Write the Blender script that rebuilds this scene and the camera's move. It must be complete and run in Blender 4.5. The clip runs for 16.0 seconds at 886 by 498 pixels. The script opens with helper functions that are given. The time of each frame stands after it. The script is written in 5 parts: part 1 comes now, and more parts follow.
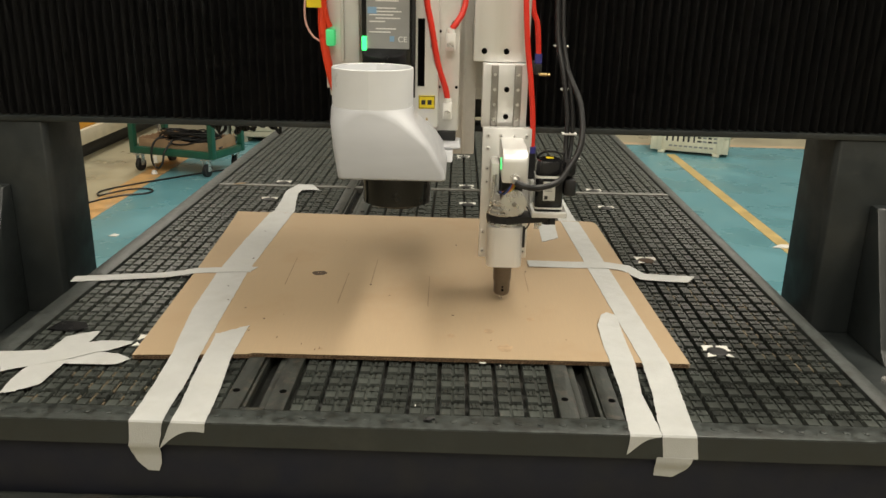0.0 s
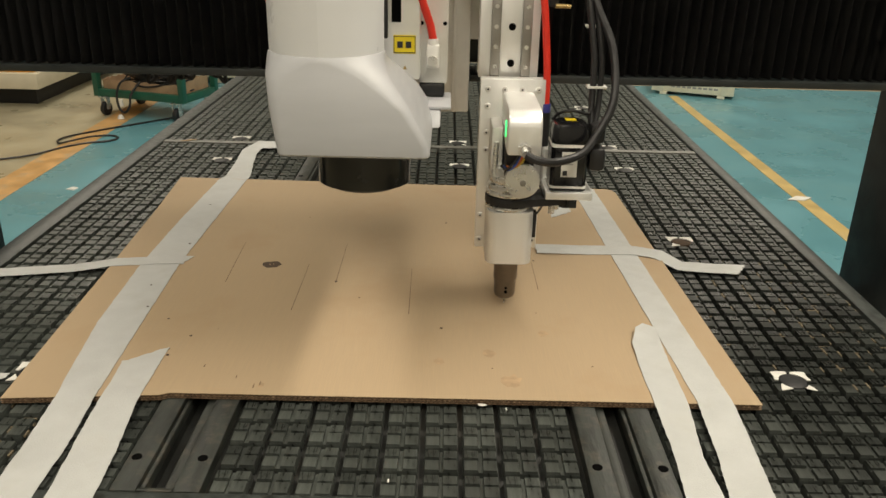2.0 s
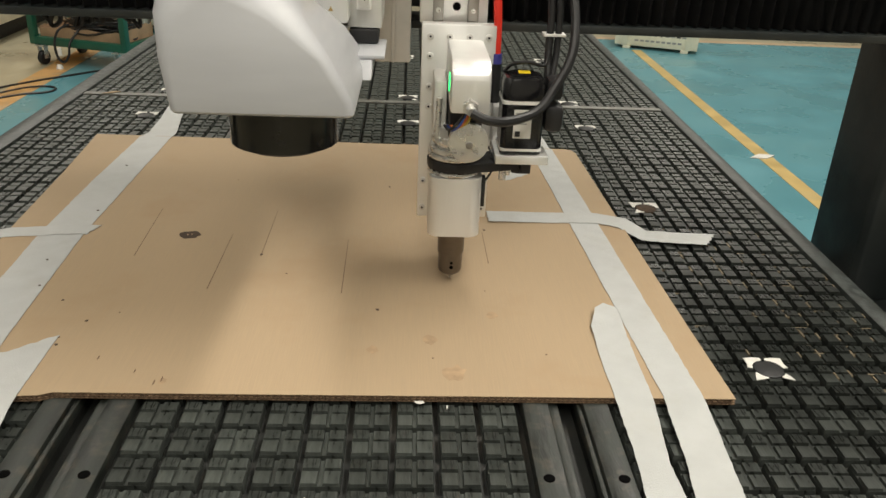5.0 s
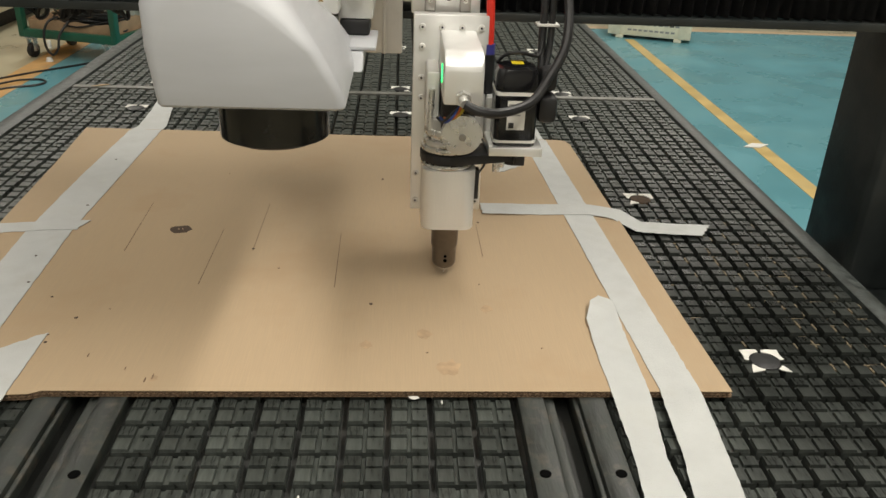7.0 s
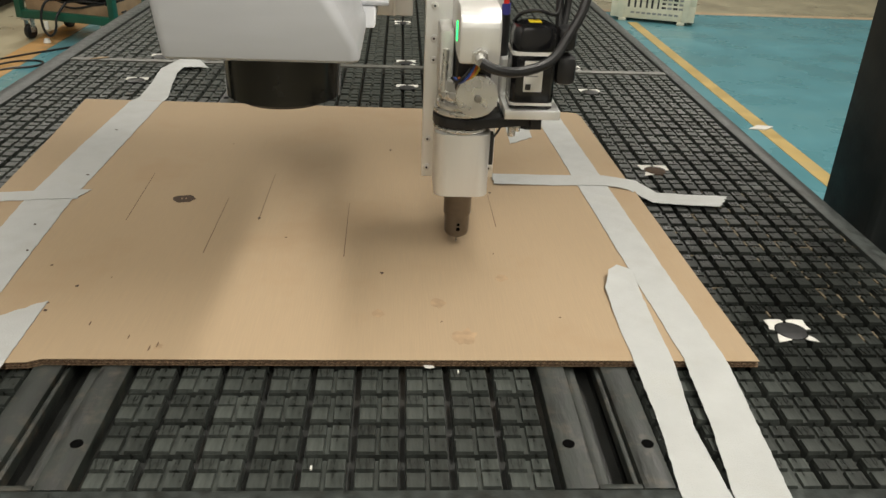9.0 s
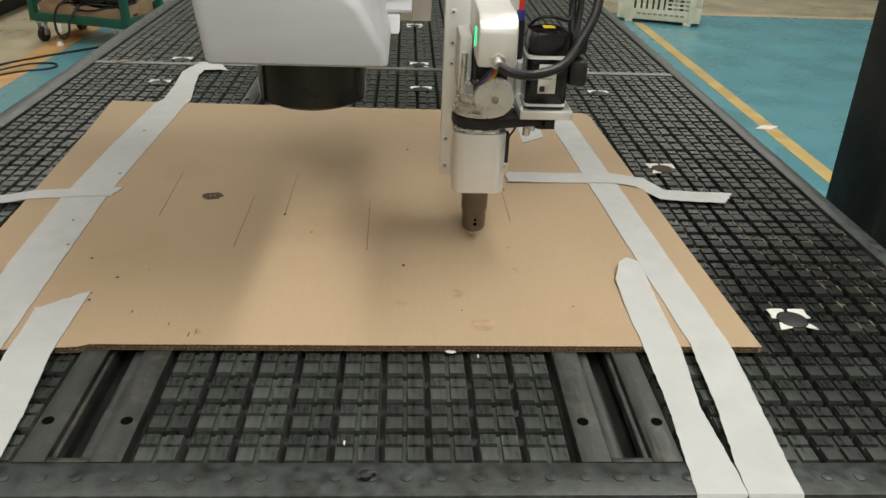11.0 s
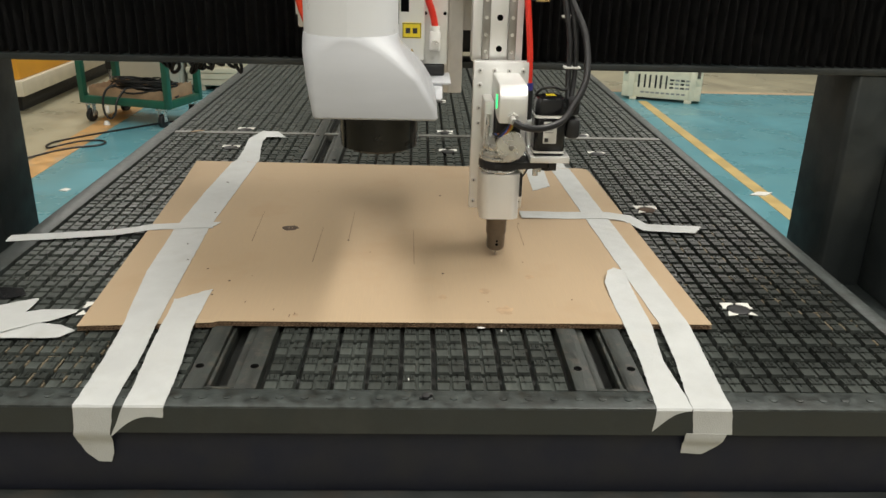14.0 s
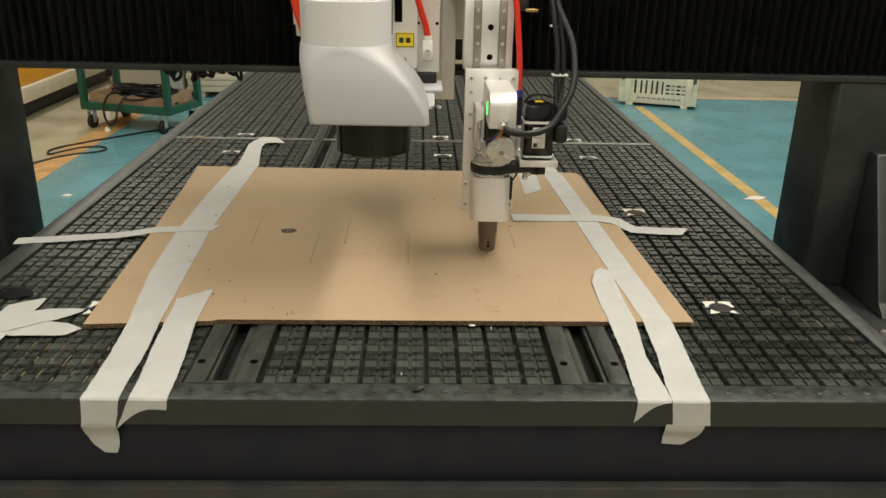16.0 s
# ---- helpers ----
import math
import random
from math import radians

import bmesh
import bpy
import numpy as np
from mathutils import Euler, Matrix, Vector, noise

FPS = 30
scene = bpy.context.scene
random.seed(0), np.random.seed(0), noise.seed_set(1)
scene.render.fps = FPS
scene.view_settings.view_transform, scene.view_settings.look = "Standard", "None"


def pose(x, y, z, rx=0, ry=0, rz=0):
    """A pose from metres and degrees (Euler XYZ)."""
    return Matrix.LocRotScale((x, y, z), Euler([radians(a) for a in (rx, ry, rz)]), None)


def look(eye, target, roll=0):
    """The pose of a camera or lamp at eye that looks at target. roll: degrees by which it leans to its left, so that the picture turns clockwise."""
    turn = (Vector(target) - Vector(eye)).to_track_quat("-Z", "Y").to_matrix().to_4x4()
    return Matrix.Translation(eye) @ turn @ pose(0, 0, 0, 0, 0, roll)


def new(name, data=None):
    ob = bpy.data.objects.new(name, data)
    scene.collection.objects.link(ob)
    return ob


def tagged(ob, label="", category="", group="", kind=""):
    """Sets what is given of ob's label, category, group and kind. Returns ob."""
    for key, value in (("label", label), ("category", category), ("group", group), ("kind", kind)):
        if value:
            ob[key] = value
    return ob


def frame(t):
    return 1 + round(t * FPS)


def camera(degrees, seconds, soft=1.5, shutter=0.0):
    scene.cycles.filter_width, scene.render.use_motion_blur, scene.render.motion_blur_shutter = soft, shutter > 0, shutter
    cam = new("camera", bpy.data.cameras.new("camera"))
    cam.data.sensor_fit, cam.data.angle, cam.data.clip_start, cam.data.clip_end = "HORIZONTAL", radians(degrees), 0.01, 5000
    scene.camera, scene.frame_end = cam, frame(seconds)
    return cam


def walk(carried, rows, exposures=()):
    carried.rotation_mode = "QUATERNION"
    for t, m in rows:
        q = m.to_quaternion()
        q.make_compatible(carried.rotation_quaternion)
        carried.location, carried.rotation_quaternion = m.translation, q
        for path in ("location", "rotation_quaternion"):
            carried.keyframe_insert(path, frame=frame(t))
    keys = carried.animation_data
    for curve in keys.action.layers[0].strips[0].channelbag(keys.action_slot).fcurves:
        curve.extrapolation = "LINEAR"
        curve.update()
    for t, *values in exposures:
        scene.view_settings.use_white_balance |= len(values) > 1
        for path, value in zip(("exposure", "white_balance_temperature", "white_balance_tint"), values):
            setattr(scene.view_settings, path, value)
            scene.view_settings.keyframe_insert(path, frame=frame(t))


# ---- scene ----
cam = camera(57.5, 16.0)
PATH = [
    (0, (0.046, -1.112, 1.604), (0.017, 0.789, 0.985), 1.2),
    (0.5, (0.042, -1.093, 1.597), (0.013, 0.809, 0.979), 1.2),
    (1, (0.021, -1.029, 1.581), (-0.008, 0.869, 0.953), 1.1),
    (1.5, (0.055, -0.87, 1.563), (0.038, 0.994, 0.839), 1.1),
    (2, (0.046, -0.698, 1.555), (0.045, 1.153, 0.797), 1.3),
    (2.5, (0.048, -0.607, 1.525), (0.094, 1.227, 0.729), 1.7),
    (3, (0.068, -0.558, 1.511), (0.159, 1.263, 0.689), 2.4),
    (3.5, (0.063, -0.538, 1.51), (0.15, 1.28, 0.681), 2.5),
    (4, (0.058, -0.542, 1.512), (0.145, 1.277, 0.686), 2.5),
    (4.5, (0.067, -0.544, 1.515), (0.153, 1.274, 0.685), 2.5),
    (5, (0.082, -0.549, 1.519), (0.176, 1.255, 0.662), 2.5),
    (7.5, (0.083, -0.536, 1.517), (0.193, 1.257, 0.639), 2.3),
    (8, (0.08, -0.533, 1.51), (0.191, 1.26, 0.63), 2.3),
    (8.5, (0.067, -0.519, 1.479), (0.178, 1.271, 0.593), 2.3),
    (9, (0.066, -0.515, 1.476), (0.178, 1.265, 0.571), 2.4),
    (11.5, (0.043, -0.597, 1.495), (0.139, 1.185, 0.593), 2.1),
    (12, (0.052, -0.624, 1.495), (0.164, 1.169, 0.616), 2.4),
    (12.5, (0.054, -0.653, 1.479), (0.172, 1.16, 0.643), 2.5),
    (13, (0.047, -0.713, 1.477), (0.145, 1.116, 0.675), 2.3),
    (13.5, (-0.005, -0.837, 1.493), (0.058, 1.001, 0.707), 2.0),
    (14, (-0.001, -0.938, 1.544), (0.061, 0.923, 0.814), 1.4),
    (14.5, (0.034, -0.994, 1.554), (0.098, 0.873, 0.839), 1.1),
    (15, (0.031, -0.996, 1.555), (0.092, 0.871, 0.841), 1.1),
    (15.5, (0.017, -0.989, 1.549), (0.08, 0.878, 0.834), 1.3),
    (16, (0.01, -0.991, 1.556), (0.073, 0.875, 0.839), 1.3),
]
walk(cam, [(t, look(eye, target, roll)) for t, eye, target, roll in PATH],
     exposures=[(0, 0.03, 6900, 10), (1, 0.0, 6900, 10), (1.5, -0.14, 7000, 10), (2.1, -0.05, 7100, 10), (2.6, 0, 7050, 10), (3.5, 0, 6950, 10), (4.2, 0, 6780, 10), (5, 0, 6600, 10), (9, -0.06, 6480, 10), (11.5, -0.08, 6280, 10), (13, -0.05, 6280, 10), (14.5, 0.17, 6350, 10), (15.2, 0.12, 6650, 10), (16, -0.02, 6900, 10)])

# ---- light of the hall ----
world = bpy.data.worlds.new("hall_air")
world.use_nodes = True
world.node_tree.nodes["Background"].inputs[0].default_value = (1.0, 0.95, 0.85, 1)
world.node_tree.nodes["Background"].inputs[1].default_value = 0.05
scene.world = world


def strip_lamp(x, y, z, wide, long, watts, tint=(1.0, 0.95, 0.85)):
    d = bpy.data.lights.new("ceiling_lamp", "AREA")
    d.shape, d.size, d.size_y, d.energy, d.color = "RECTANGLE", wide, long, watts, tint
    ob = new("ceiling_lamp", d)
    ob.matrix_world = pose(x, y, z)
    return ob


strip_lamp(-2.1, 0.6, 5.2, 0.45, 5.0, 112)
strip_lamp(2.3, 0.6, 5.2, 0.45, 5.0, 262)
strip_lamp(-3.5, 7.5, 5.4, 1.2, 6.0, 235)
strip_lamp(3.5, 8.0, 5.4, 1.2, 6.0, 235)
strip_lamp(0.0, -4.0, 5.2, 1.5, 4.0, 200)

# ---- materials ----


def material(name, base, rough=0.5, metal=0.0, vary=0.12, scale=30.0, stain=None, stain_amount=0.0, stain_scale=4.0,
             bump=0.1, bump_scale=200.0, grain=None, rough_vary=0.12, per_object=0.0, coat=0.0, stretch=(1, 1, 1)):
    m = bpy.data.materials.new(name)
    m.use_nodes = True
    nt = m.node_tree
    n, l = nt.nodes, nt.links
    bsdf = n["Principled BSDF"]
    tc = n.new("ShaderNodeTexCoord")
    mp = n.new("ShaderNodeMapping")
    mp.inputs["Scale"].default_value = stretch
    l.new(tc.outputs["Object"], mp.inputs[0])
    n1 = n.new("ShaderNodeTexNoise")
    n1.inputs["Scale"].default_value, n1.inputs["Detail"].default_value = scale, 6
    l.new(mp.outputs[0], n1.inputs["Vector"])
    r1 = n.new("ShaderNodeMapRange")
    r1.inputs["From Min"].default_value, r1.inputs["From Max"].default_value = 0.3, 0.7
    r1.inputs["To Min"].default_value, r1.inputs["To Max"].default_value = 1 - vary, 1 + vary
    l.new(n1.outputs[0], r1.inputs[0])
    mul = n.new("ShaderNodeMixRGB")
    mul.blend_type = "MULTIPLY"
    mul.inputs[0].default_value = 1
    mul.inputs[1].default_value = (*base, 1)
    l.new(r1.outputs[0], mul.inputs[2])
    col = mul.outputs[0]
    if per_object:
        oi = n.new("ShaderNodeObjectInfo")
        ro = n.new("ShaderNodeMapRange")
        ro.inputs["To Min"].default_value, ro.inputs["To Max"].default_value = 1 - per_object, 1 + per_object
        l.new(oi.outputs["Random"], ro.inputs[0])
        mo = n.new("ShaderNodeMixRGB")
        mo.blend_type = "MULTIPLY"
        mo.inputs[0].default_value = 1
        l.new(col, mo.inputs[1])
        l.new(ro.outputs[0], mo.inputs[2])
        col = mo.outputs[0]
    if stain:
        n2 = n.new("ShaderNodeTexNoise")
        n2.inputs["Scale"].default_value, n2.inputs["Detail"].default_value = stain_scale, 8
        n2.inputs["Roughness"].default_value = 0.62
        l.new(tc.outputs["Object"], n2.inputs["Vector"])
        r2 = n.new("ShaderNodeMapRange")
        r2.inputs["From Min"].default_value, r2.inputs["From Max"].default_value = 0.52, 0.72
        r2.inputs["To Min"].default_value, r2.inputs["To Max"].default_value = 0, stain_amount
        l.new(n2.outputs[0], r2.inputs[0])
        mx = n.new("ShaderNodeMixRGB")
        mx.inputs[2].default_value = (*stain, 1)
        l.new(r2.outputs[0], mx.inputs[0])
        l.new(col, mx.inputs[1])
        col = mx.outputs[0]
    l.new(col, bsdf.inputs["Base Color"])
    bsdf.inputs["Metallic"].default_value = metal
    rr = n.new("ShaderNodeMapRange")
    rr.inputs["From Min"].default_value, rr.inputs["From Max"].default_value = 0.3, 0.7
    rr.inputs["To Min"].default_value, rr.inputs["To Max"].default_value = max(0.03, rough - rough_vary), min(1, rough + rough_vary)
    l.new(n1.outputs[0], rr.inputs[0])
    l.new(rr.outputs[0], bsdf.inputs["Roughness"])
    if coat:
        bsdf.inputs["Coat Weight"].default_value = coat
    if bump:
        n3 = n.new("ShaderNodeTexNoise")
        n3.inputs["Scale"].default_value, n3.inputs["Detail"].default_value = bump_scale, 4
        l.new(mp.outputs[0], n3.inputs["Vector"])
        b = n.new("ShaderNodeBump")
        b.inputs["Strength"].default_value, b.inputs["Distance"].default_value = bump, 0.002
        l.new(n3.outputs[0], b.inputs["Height"])
        l.new(b.outputs[0], bsdf.inputs["Normal"])
    return m


def glow(name, rgb, strength):
    m = bpy.data.materials.new(name)
    m.use_nodes = True
    bsdf = m.node_tree.nodes["Principled BSDF"]
    bsdf.inputs["Base Color"].default_value = (*rgb, 1)
    bsdf.inputs["Emission Color"].default_value = (*rgb, 1)
    bsdf.inputs["Emission Strength"].default_value = strength
    return m


CONCRETE = material("worn_concrete", (0.345, 0.316, 0.222), 0.36, 0, 0.12, 3.0, (0.19, 0.165, 0.125), 0.6, 1.7, 0.05, 60)
BLUE = material("blue_floor_paint", (0.10, 0.275, 0.325), 0.30, 0, 0.08, 2.0, (0.16, 0.33, 0.345), 0.5, 1.1, 0.05, 40)
OCHRE = material("ochre_line_paint", (0.50, 0.36, 0.135), 0.42, 0, 0.15, 6.0, (0.40, 0.33, 0.18), 0.7, 4.0)
ORANGEP = material("worn_orange_line_paint", (0.50, 0.29, 0.11), 0.45, 0, 0.22, 9.0, (0.37, 0.30, 0.20), 0.95, 7.0)
FADED = material("faded_line_paint", (0.46, 0.35, 0.23), 0.5, 0, 0.15, 6.0, (0.38, 0.31, 0.22), 0.6, 3.0)
PLASTER = material("hall_wall", (0.55, 0.54, 0.5), 0.8, 0, 0.06, 2.0)
FRAME = material("dark_painted_steel", (0.020, 0.0245, 0.0248), 0.42, 0, 0.14, 18.0, (0.05, 0.052, 0.048), 0.6, 5.0, 0.15, 146)
BEAMP = material("blue_black_paint", (0.0040, 0.0058, 0.0160), 0.66, 0, 0.15, 12.0, (0.012, 0.013, 0.015), 0.5, 4.0, 0.1, 146)
LOWER = material("scuffed_lower_paint", (0.026, 0.03, 0.029), 0.5, 0, 0.2, 14.0, (0.075, 0.048, 0.03), 0.45, 9.0, 0.2, 220)
EDGE = material("worn_grey_plate", (0.035, 0.041, 0.039), 0.46, 0.1, 0.6, 60.0, (0.017, 0.017, 0.014), 0.9, 27.0, 0.3, 180)
RAILM = material("slot_rail_metal", (0.019, 0.0225, 0.0195), 0.5, 0.0, 0.6, 90.0, (0.066, 0.056, 0.042), 0.85, 46.0, 0.35, 160, stretch=(1, 0.2, 1))
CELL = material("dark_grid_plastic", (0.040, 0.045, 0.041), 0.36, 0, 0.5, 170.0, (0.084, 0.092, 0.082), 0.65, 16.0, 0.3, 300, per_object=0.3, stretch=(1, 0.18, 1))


def darken_oval(m, x, y, rx, ry, amount):
    """Darkens a paint and lowers its gloss in a ragged oval centred at x, y."""
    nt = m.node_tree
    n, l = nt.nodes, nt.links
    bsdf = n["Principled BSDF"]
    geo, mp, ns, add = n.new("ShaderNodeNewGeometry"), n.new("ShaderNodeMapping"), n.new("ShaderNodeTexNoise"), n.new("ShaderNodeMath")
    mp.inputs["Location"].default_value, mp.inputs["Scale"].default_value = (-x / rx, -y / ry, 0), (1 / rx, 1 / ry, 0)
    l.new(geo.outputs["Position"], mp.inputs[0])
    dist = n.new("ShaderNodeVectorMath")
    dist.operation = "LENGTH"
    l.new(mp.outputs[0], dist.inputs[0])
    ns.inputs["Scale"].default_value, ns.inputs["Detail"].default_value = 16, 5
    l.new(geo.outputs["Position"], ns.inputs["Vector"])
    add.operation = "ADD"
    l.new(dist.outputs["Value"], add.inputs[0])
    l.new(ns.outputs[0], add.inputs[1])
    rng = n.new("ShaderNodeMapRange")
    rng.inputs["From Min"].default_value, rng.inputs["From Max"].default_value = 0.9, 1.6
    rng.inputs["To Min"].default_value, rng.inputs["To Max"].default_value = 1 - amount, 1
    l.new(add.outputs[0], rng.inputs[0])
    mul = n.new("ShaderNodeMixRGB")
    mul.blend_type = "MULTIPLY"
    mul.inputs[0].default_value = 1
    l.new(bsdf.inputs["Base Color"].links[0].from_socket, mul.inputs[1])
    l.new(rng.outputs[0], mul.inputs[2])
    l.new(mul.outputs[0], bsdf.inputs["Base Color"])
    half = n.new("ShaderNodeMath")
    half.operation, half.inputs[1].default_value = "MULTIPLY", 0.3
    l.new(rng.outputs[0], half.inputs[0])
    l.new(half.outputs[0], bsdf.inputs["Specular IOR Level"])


# pads darker and duller in a ragged oval of the right-hand field
darken_oval(CELL, 0.60, 0.55, 0.26, 0.56, 0.6)
CELLBASE = material("grid_floor_plastic", (0.008, 0.009, 0.008), 0.6, 0, 0.3, 40.0, (0.07, 0.05, 0.03), 0.35, 5.0, 0.2, 300)
SEAM = material("worn_seam_metal", (0.16, 0.16, 0.145), 0.45, 0.3, 0.2, 26.0, (0.09, 0.088, 0.08), 0.7, 9.0, 0.2, 220)
DUST = material("tan_saw_dust", (0.135, 0.108, 0.070), 0.95, 0, 0.3, 300.0)
# near-black without gloss, so that flat discs read as shaded bores
DARKHOLE = material("dark_bore", (0.002, 0.002, 0.002), 0.95, 0, 0.05)
DARKHOLE.node_tree.nodes["Principled BSDF"].inputs["Specular IOR Level"].default_value = 0.05
CARD = material("brown_cardboard", (0.407, 0.302, 0.192), 0.82, 0, 0.05, 600.0, (0.375, 0.258, 0.152), 0.6, 6.0, 0.12, 900, stretch=(1, 0.03, 1))
CARDEDGE = material("cardboard_edge", (0.25, 0.165, 0.098), 0.9, 0, 0.2, 200.0)
FLUTE = material("fluted_paper", (0.13, 0.082, 0.048), 0.9, 0, 0.25, 200.0)
CARDDARK = material("cardboard_hollow_shade", (0.045, 0.028, 0.016), 0.95, 0, 0.2, 200.0)
SCORE = material("scored_paper", (0.15, 0.095, 0.058), 0.9, 0, 0.4, 200.0)
BURN = material("burnt_paper", (0.07, 0.045, 0.03), 0.9, 0, 0.4, 200.0)
SCUFF = material("rubbed_paper", (0.405, 0.283, 0.172), 0.85, 0, 0.2, 80.0)
TAPE = material("masking_tape", (0.480, 0.490, 0.485), 0.75, 0, 0.06, 25.0, (0.42, 0.418, 0.39), 0.5, 14.0, 0.35, 500)
PAPER = material("white_paper", (0.66, 0.65, 0.61), 0.8, 0, 0.08, 60.0)
ALU = material("brushed_aluminium", (0.88, 0.88, 0.865), 0.44, 0.66, 0.04, 40.0, bump=0.08, bump_scale=400, stretch=(1, 1, 0.08))
ALUMATT = material("matt_aluminium", (0.72, 0.71, 0.68), 0.5, 0.3, 0.06, 30.0, (0.5, 0.49, 0.46), 0.4, 12.0, 0.08, 400)
STEEL = material("bright_steel", (0.70, 0.69, 0.66), 0.3, 0.75, 0.03, 60.0, bump=0)
RAILG = material("guide_rail_steel", (0.33, 0.315, 0.29), 0.4, 0.7, 0.1, 40.0, bump=0.05)
NOZ = material("brown_grey_steel", (0.17, 0.145, 0.12), 0.4, 0.7, 0.12, 80.0, bump=0.08)
BELLOWS = material("black_bellows_cloth", (0.0125, 0.0125, 0.0130), 0.6, 0, 0.2, 30.0, bump=0.1)
RUBBER = material("black_rubber", (0.012, 0.012, 0.013), 0.5, 0, 0.15, 60.0, bump=0.05)
GLOSSBLK = material("glossy_black_plastic", (0.008, 0.008, 0.009), 0.18, 0, 0.1, 40.0, bump=0.03)
PLASTW = material("white_printed_plastic", (0.45, 0.46, 0.483), 0.40, 0, 0.03, 12.0, (0.415, 0.425, 0.447), 0.3, 8.0, 0.06, 500, stretch=(1, 1, 6))
PLASTT = material("milky_plastic", (0.72, 0.735, 0.76), 0.35, 0, 0.02, 12.0, bump=0.04)
RED = material("red_air_hose", (0.72, 0.035, 0.02), 0.35, 0, 0.06, 30.0, bump=0.02)
ORANGE = material("orange_hose", (0.78, 0.055, 0.018), 0.35, 0, 0.06, 30.0, bump=0.02)
PALEHOSE = material("pale_pink_hose", (0.70, 0.42, 0.36), 0.4, 0, 0.05, 30.0, bump=0)
BLUEP = material("blue_collar_plastic", (0.05, 0.05, 0.25), 0.4, 0, 0.05, 30.0, bump=0)
WHITEP = material("white_plastic", (0.78, 0.77, 0.74), 0.4, 0, 0.04, 30.0, bump=0.02)
LABELG = material("grey_type_plate", (0.30, 0.30, 0.29), 0.45, 0.2, 0.05, 40.0, bump=0)
LABELB = material("pale_blue_print", (0.22, 0.38, 0.55), 0.5, 0, 0.05, 40.0, bump=0)
YELLOW = material("yellow_warning_label", (0.78, 0.60, 0.02), 0.5, 0, 0.04, 30.0, bump=0)
INK = material("black_ink", (0.02, 0.02, 0.02), 0.6, 0, 0.1, 30.0, bump=0)
GREENP = material("green_trolley_paint", (0.012, 0.10, 0.062), 0.4, 0, 0.15, 12.0, (0.02, 0.06, 0.045), 0.6, 6.0, 0.08)
WOODB = material("trolley_board", (0.38, 0.25, 0.15), 0.75, 0, 0.15, 14.0, (0.25, 0.16, 0.09), 0.6, 5.0)
CRATE = material("pale_green_crate", (0.74, 0.71, 0.56), 0.7, 0, 0.08, 14.0, (0.55, 0.53, 0.40), 0.5, 6.0)
MYEL = material("yellow_machine_paint", (0.75, 0.36, 0.03), 0.4, 0, 0.06, 4.0)
MWHITE = material("cream_machine_paint", (0.66, 0.60, 0.47), 0.5, 0, 0.06, 6.0, (0.5, 0.45, 0.35), 0.4, 4.0)
CABG = material("pale_grey_cabinet", (0.50, 0.49, 0.43), 0.5, 0, 0.06, 4.0)
LED = glow("green_led", (0.015, 0.85, 0.16), 3.0)
LEDSOFT = glow("green_lit_plastic", (0.06, 0.62, 0.22), 0.4)
WIRE_O = material("orange_wire", (0.6, 0.16, 0.03), 0.4, bump=0)
WIRE_Y = material("yellow_wire", (0.6, 0.45, 0.05), 0.4, bump=0)
WIRE_B = material("blue_wire", (0.03, 0.07, 0.3), 0.4, bump=0)
RUST = material("brown_dusty_cap", (0.055, 0.034, 0.021), 0.9, 0, 0.4, 90.0, (0.12, 0.085, 0.055), 0.6, 60.0)
BRASS = material("brass", (0.55, 0.40, 0.18), 0.3, 0.9, bump=0)

# ---- building helpers ----


def empty_thing(name, base, label, category, group=""):
    e = new(name)
    e.location = base
    return tagged(e, label, category, group)


def finish(ob, smooth=True):
    if smooth:
        ob.data.polygons.foreach_set("use_smooth", [True] * len(ob.data.polygons))
        ob.data.set_sharp_from_angle(angle=radians(35))


def mesh_of(name, bm, mat):
    me = bpy.data.meshes.new(name)
    bm.normal_update()
    bm.to_mesh(me)
    bm.free()
    me.materials.append(mat)
    return me


def part(name, bm, mat, parent, label=""):
    """One mesh under a thing or part; its vertices are given in world metres."""
    ob = new(name, mesh_of(name, bm, mat))
    top = parent
    while top.parent:
        top = top.parent
    ob.parent = parent
    if parent is top:
        ob.matrix_parent_inverse = Matrix.Translation(top.location).inverted()
    finish(ob)
    if label:
        ob["label"] = label
    return ob


def single(name, bm, mat, base, label, category, group="", kind=""):
    """A thing that is one mesh, its origin at base."""
    bmesh.ops.translate(bm, verts=bm.verts, vec=-Vector(base))
    ob = new(name, mesh_of(name, bm, mat))
    ob.location = base
    finish(ob)
    return tagged(ob, label, category, group, kind)


def merge(bm, tmp):
    me = bpy.data.meshes.new("tmp")
    tmp.to_mesh(me)
    tmp.free()
    bm.from_mesh(me)
    bpy.data.meshes.remove(me)
    return bm


def box(x0, x1, y0, y1, z0, z1, bevel=0.0, bm=None, seg=2, turn=None):
    tmp = bmesh.new()
    bmesh.ops.create_cube(tmp, size=1)
    bmesh.ops.scale(tmp, vec=(abs(x1 - x0), abs(y1 - y0), abs(z1 - z0)), verts=tmp.verts)
    if bevel:
        bmesh.ops.bevel(tmp, geom=tmp.edges[:], offset=bevel, segments=seg, affect="EDGES", profile=0.5)
    mid = Vector(((x0 + x1) / 2, (y0 + y1) / 2, (z0 + z1) / 2))
    bmesh.ops.transform(tmp, matrix=Matrix.Translation(mid) @ (turn or Matrix.Identity(4)), verts=tmp.verts)
    return merge(bm or bmesh.new(), tmp)


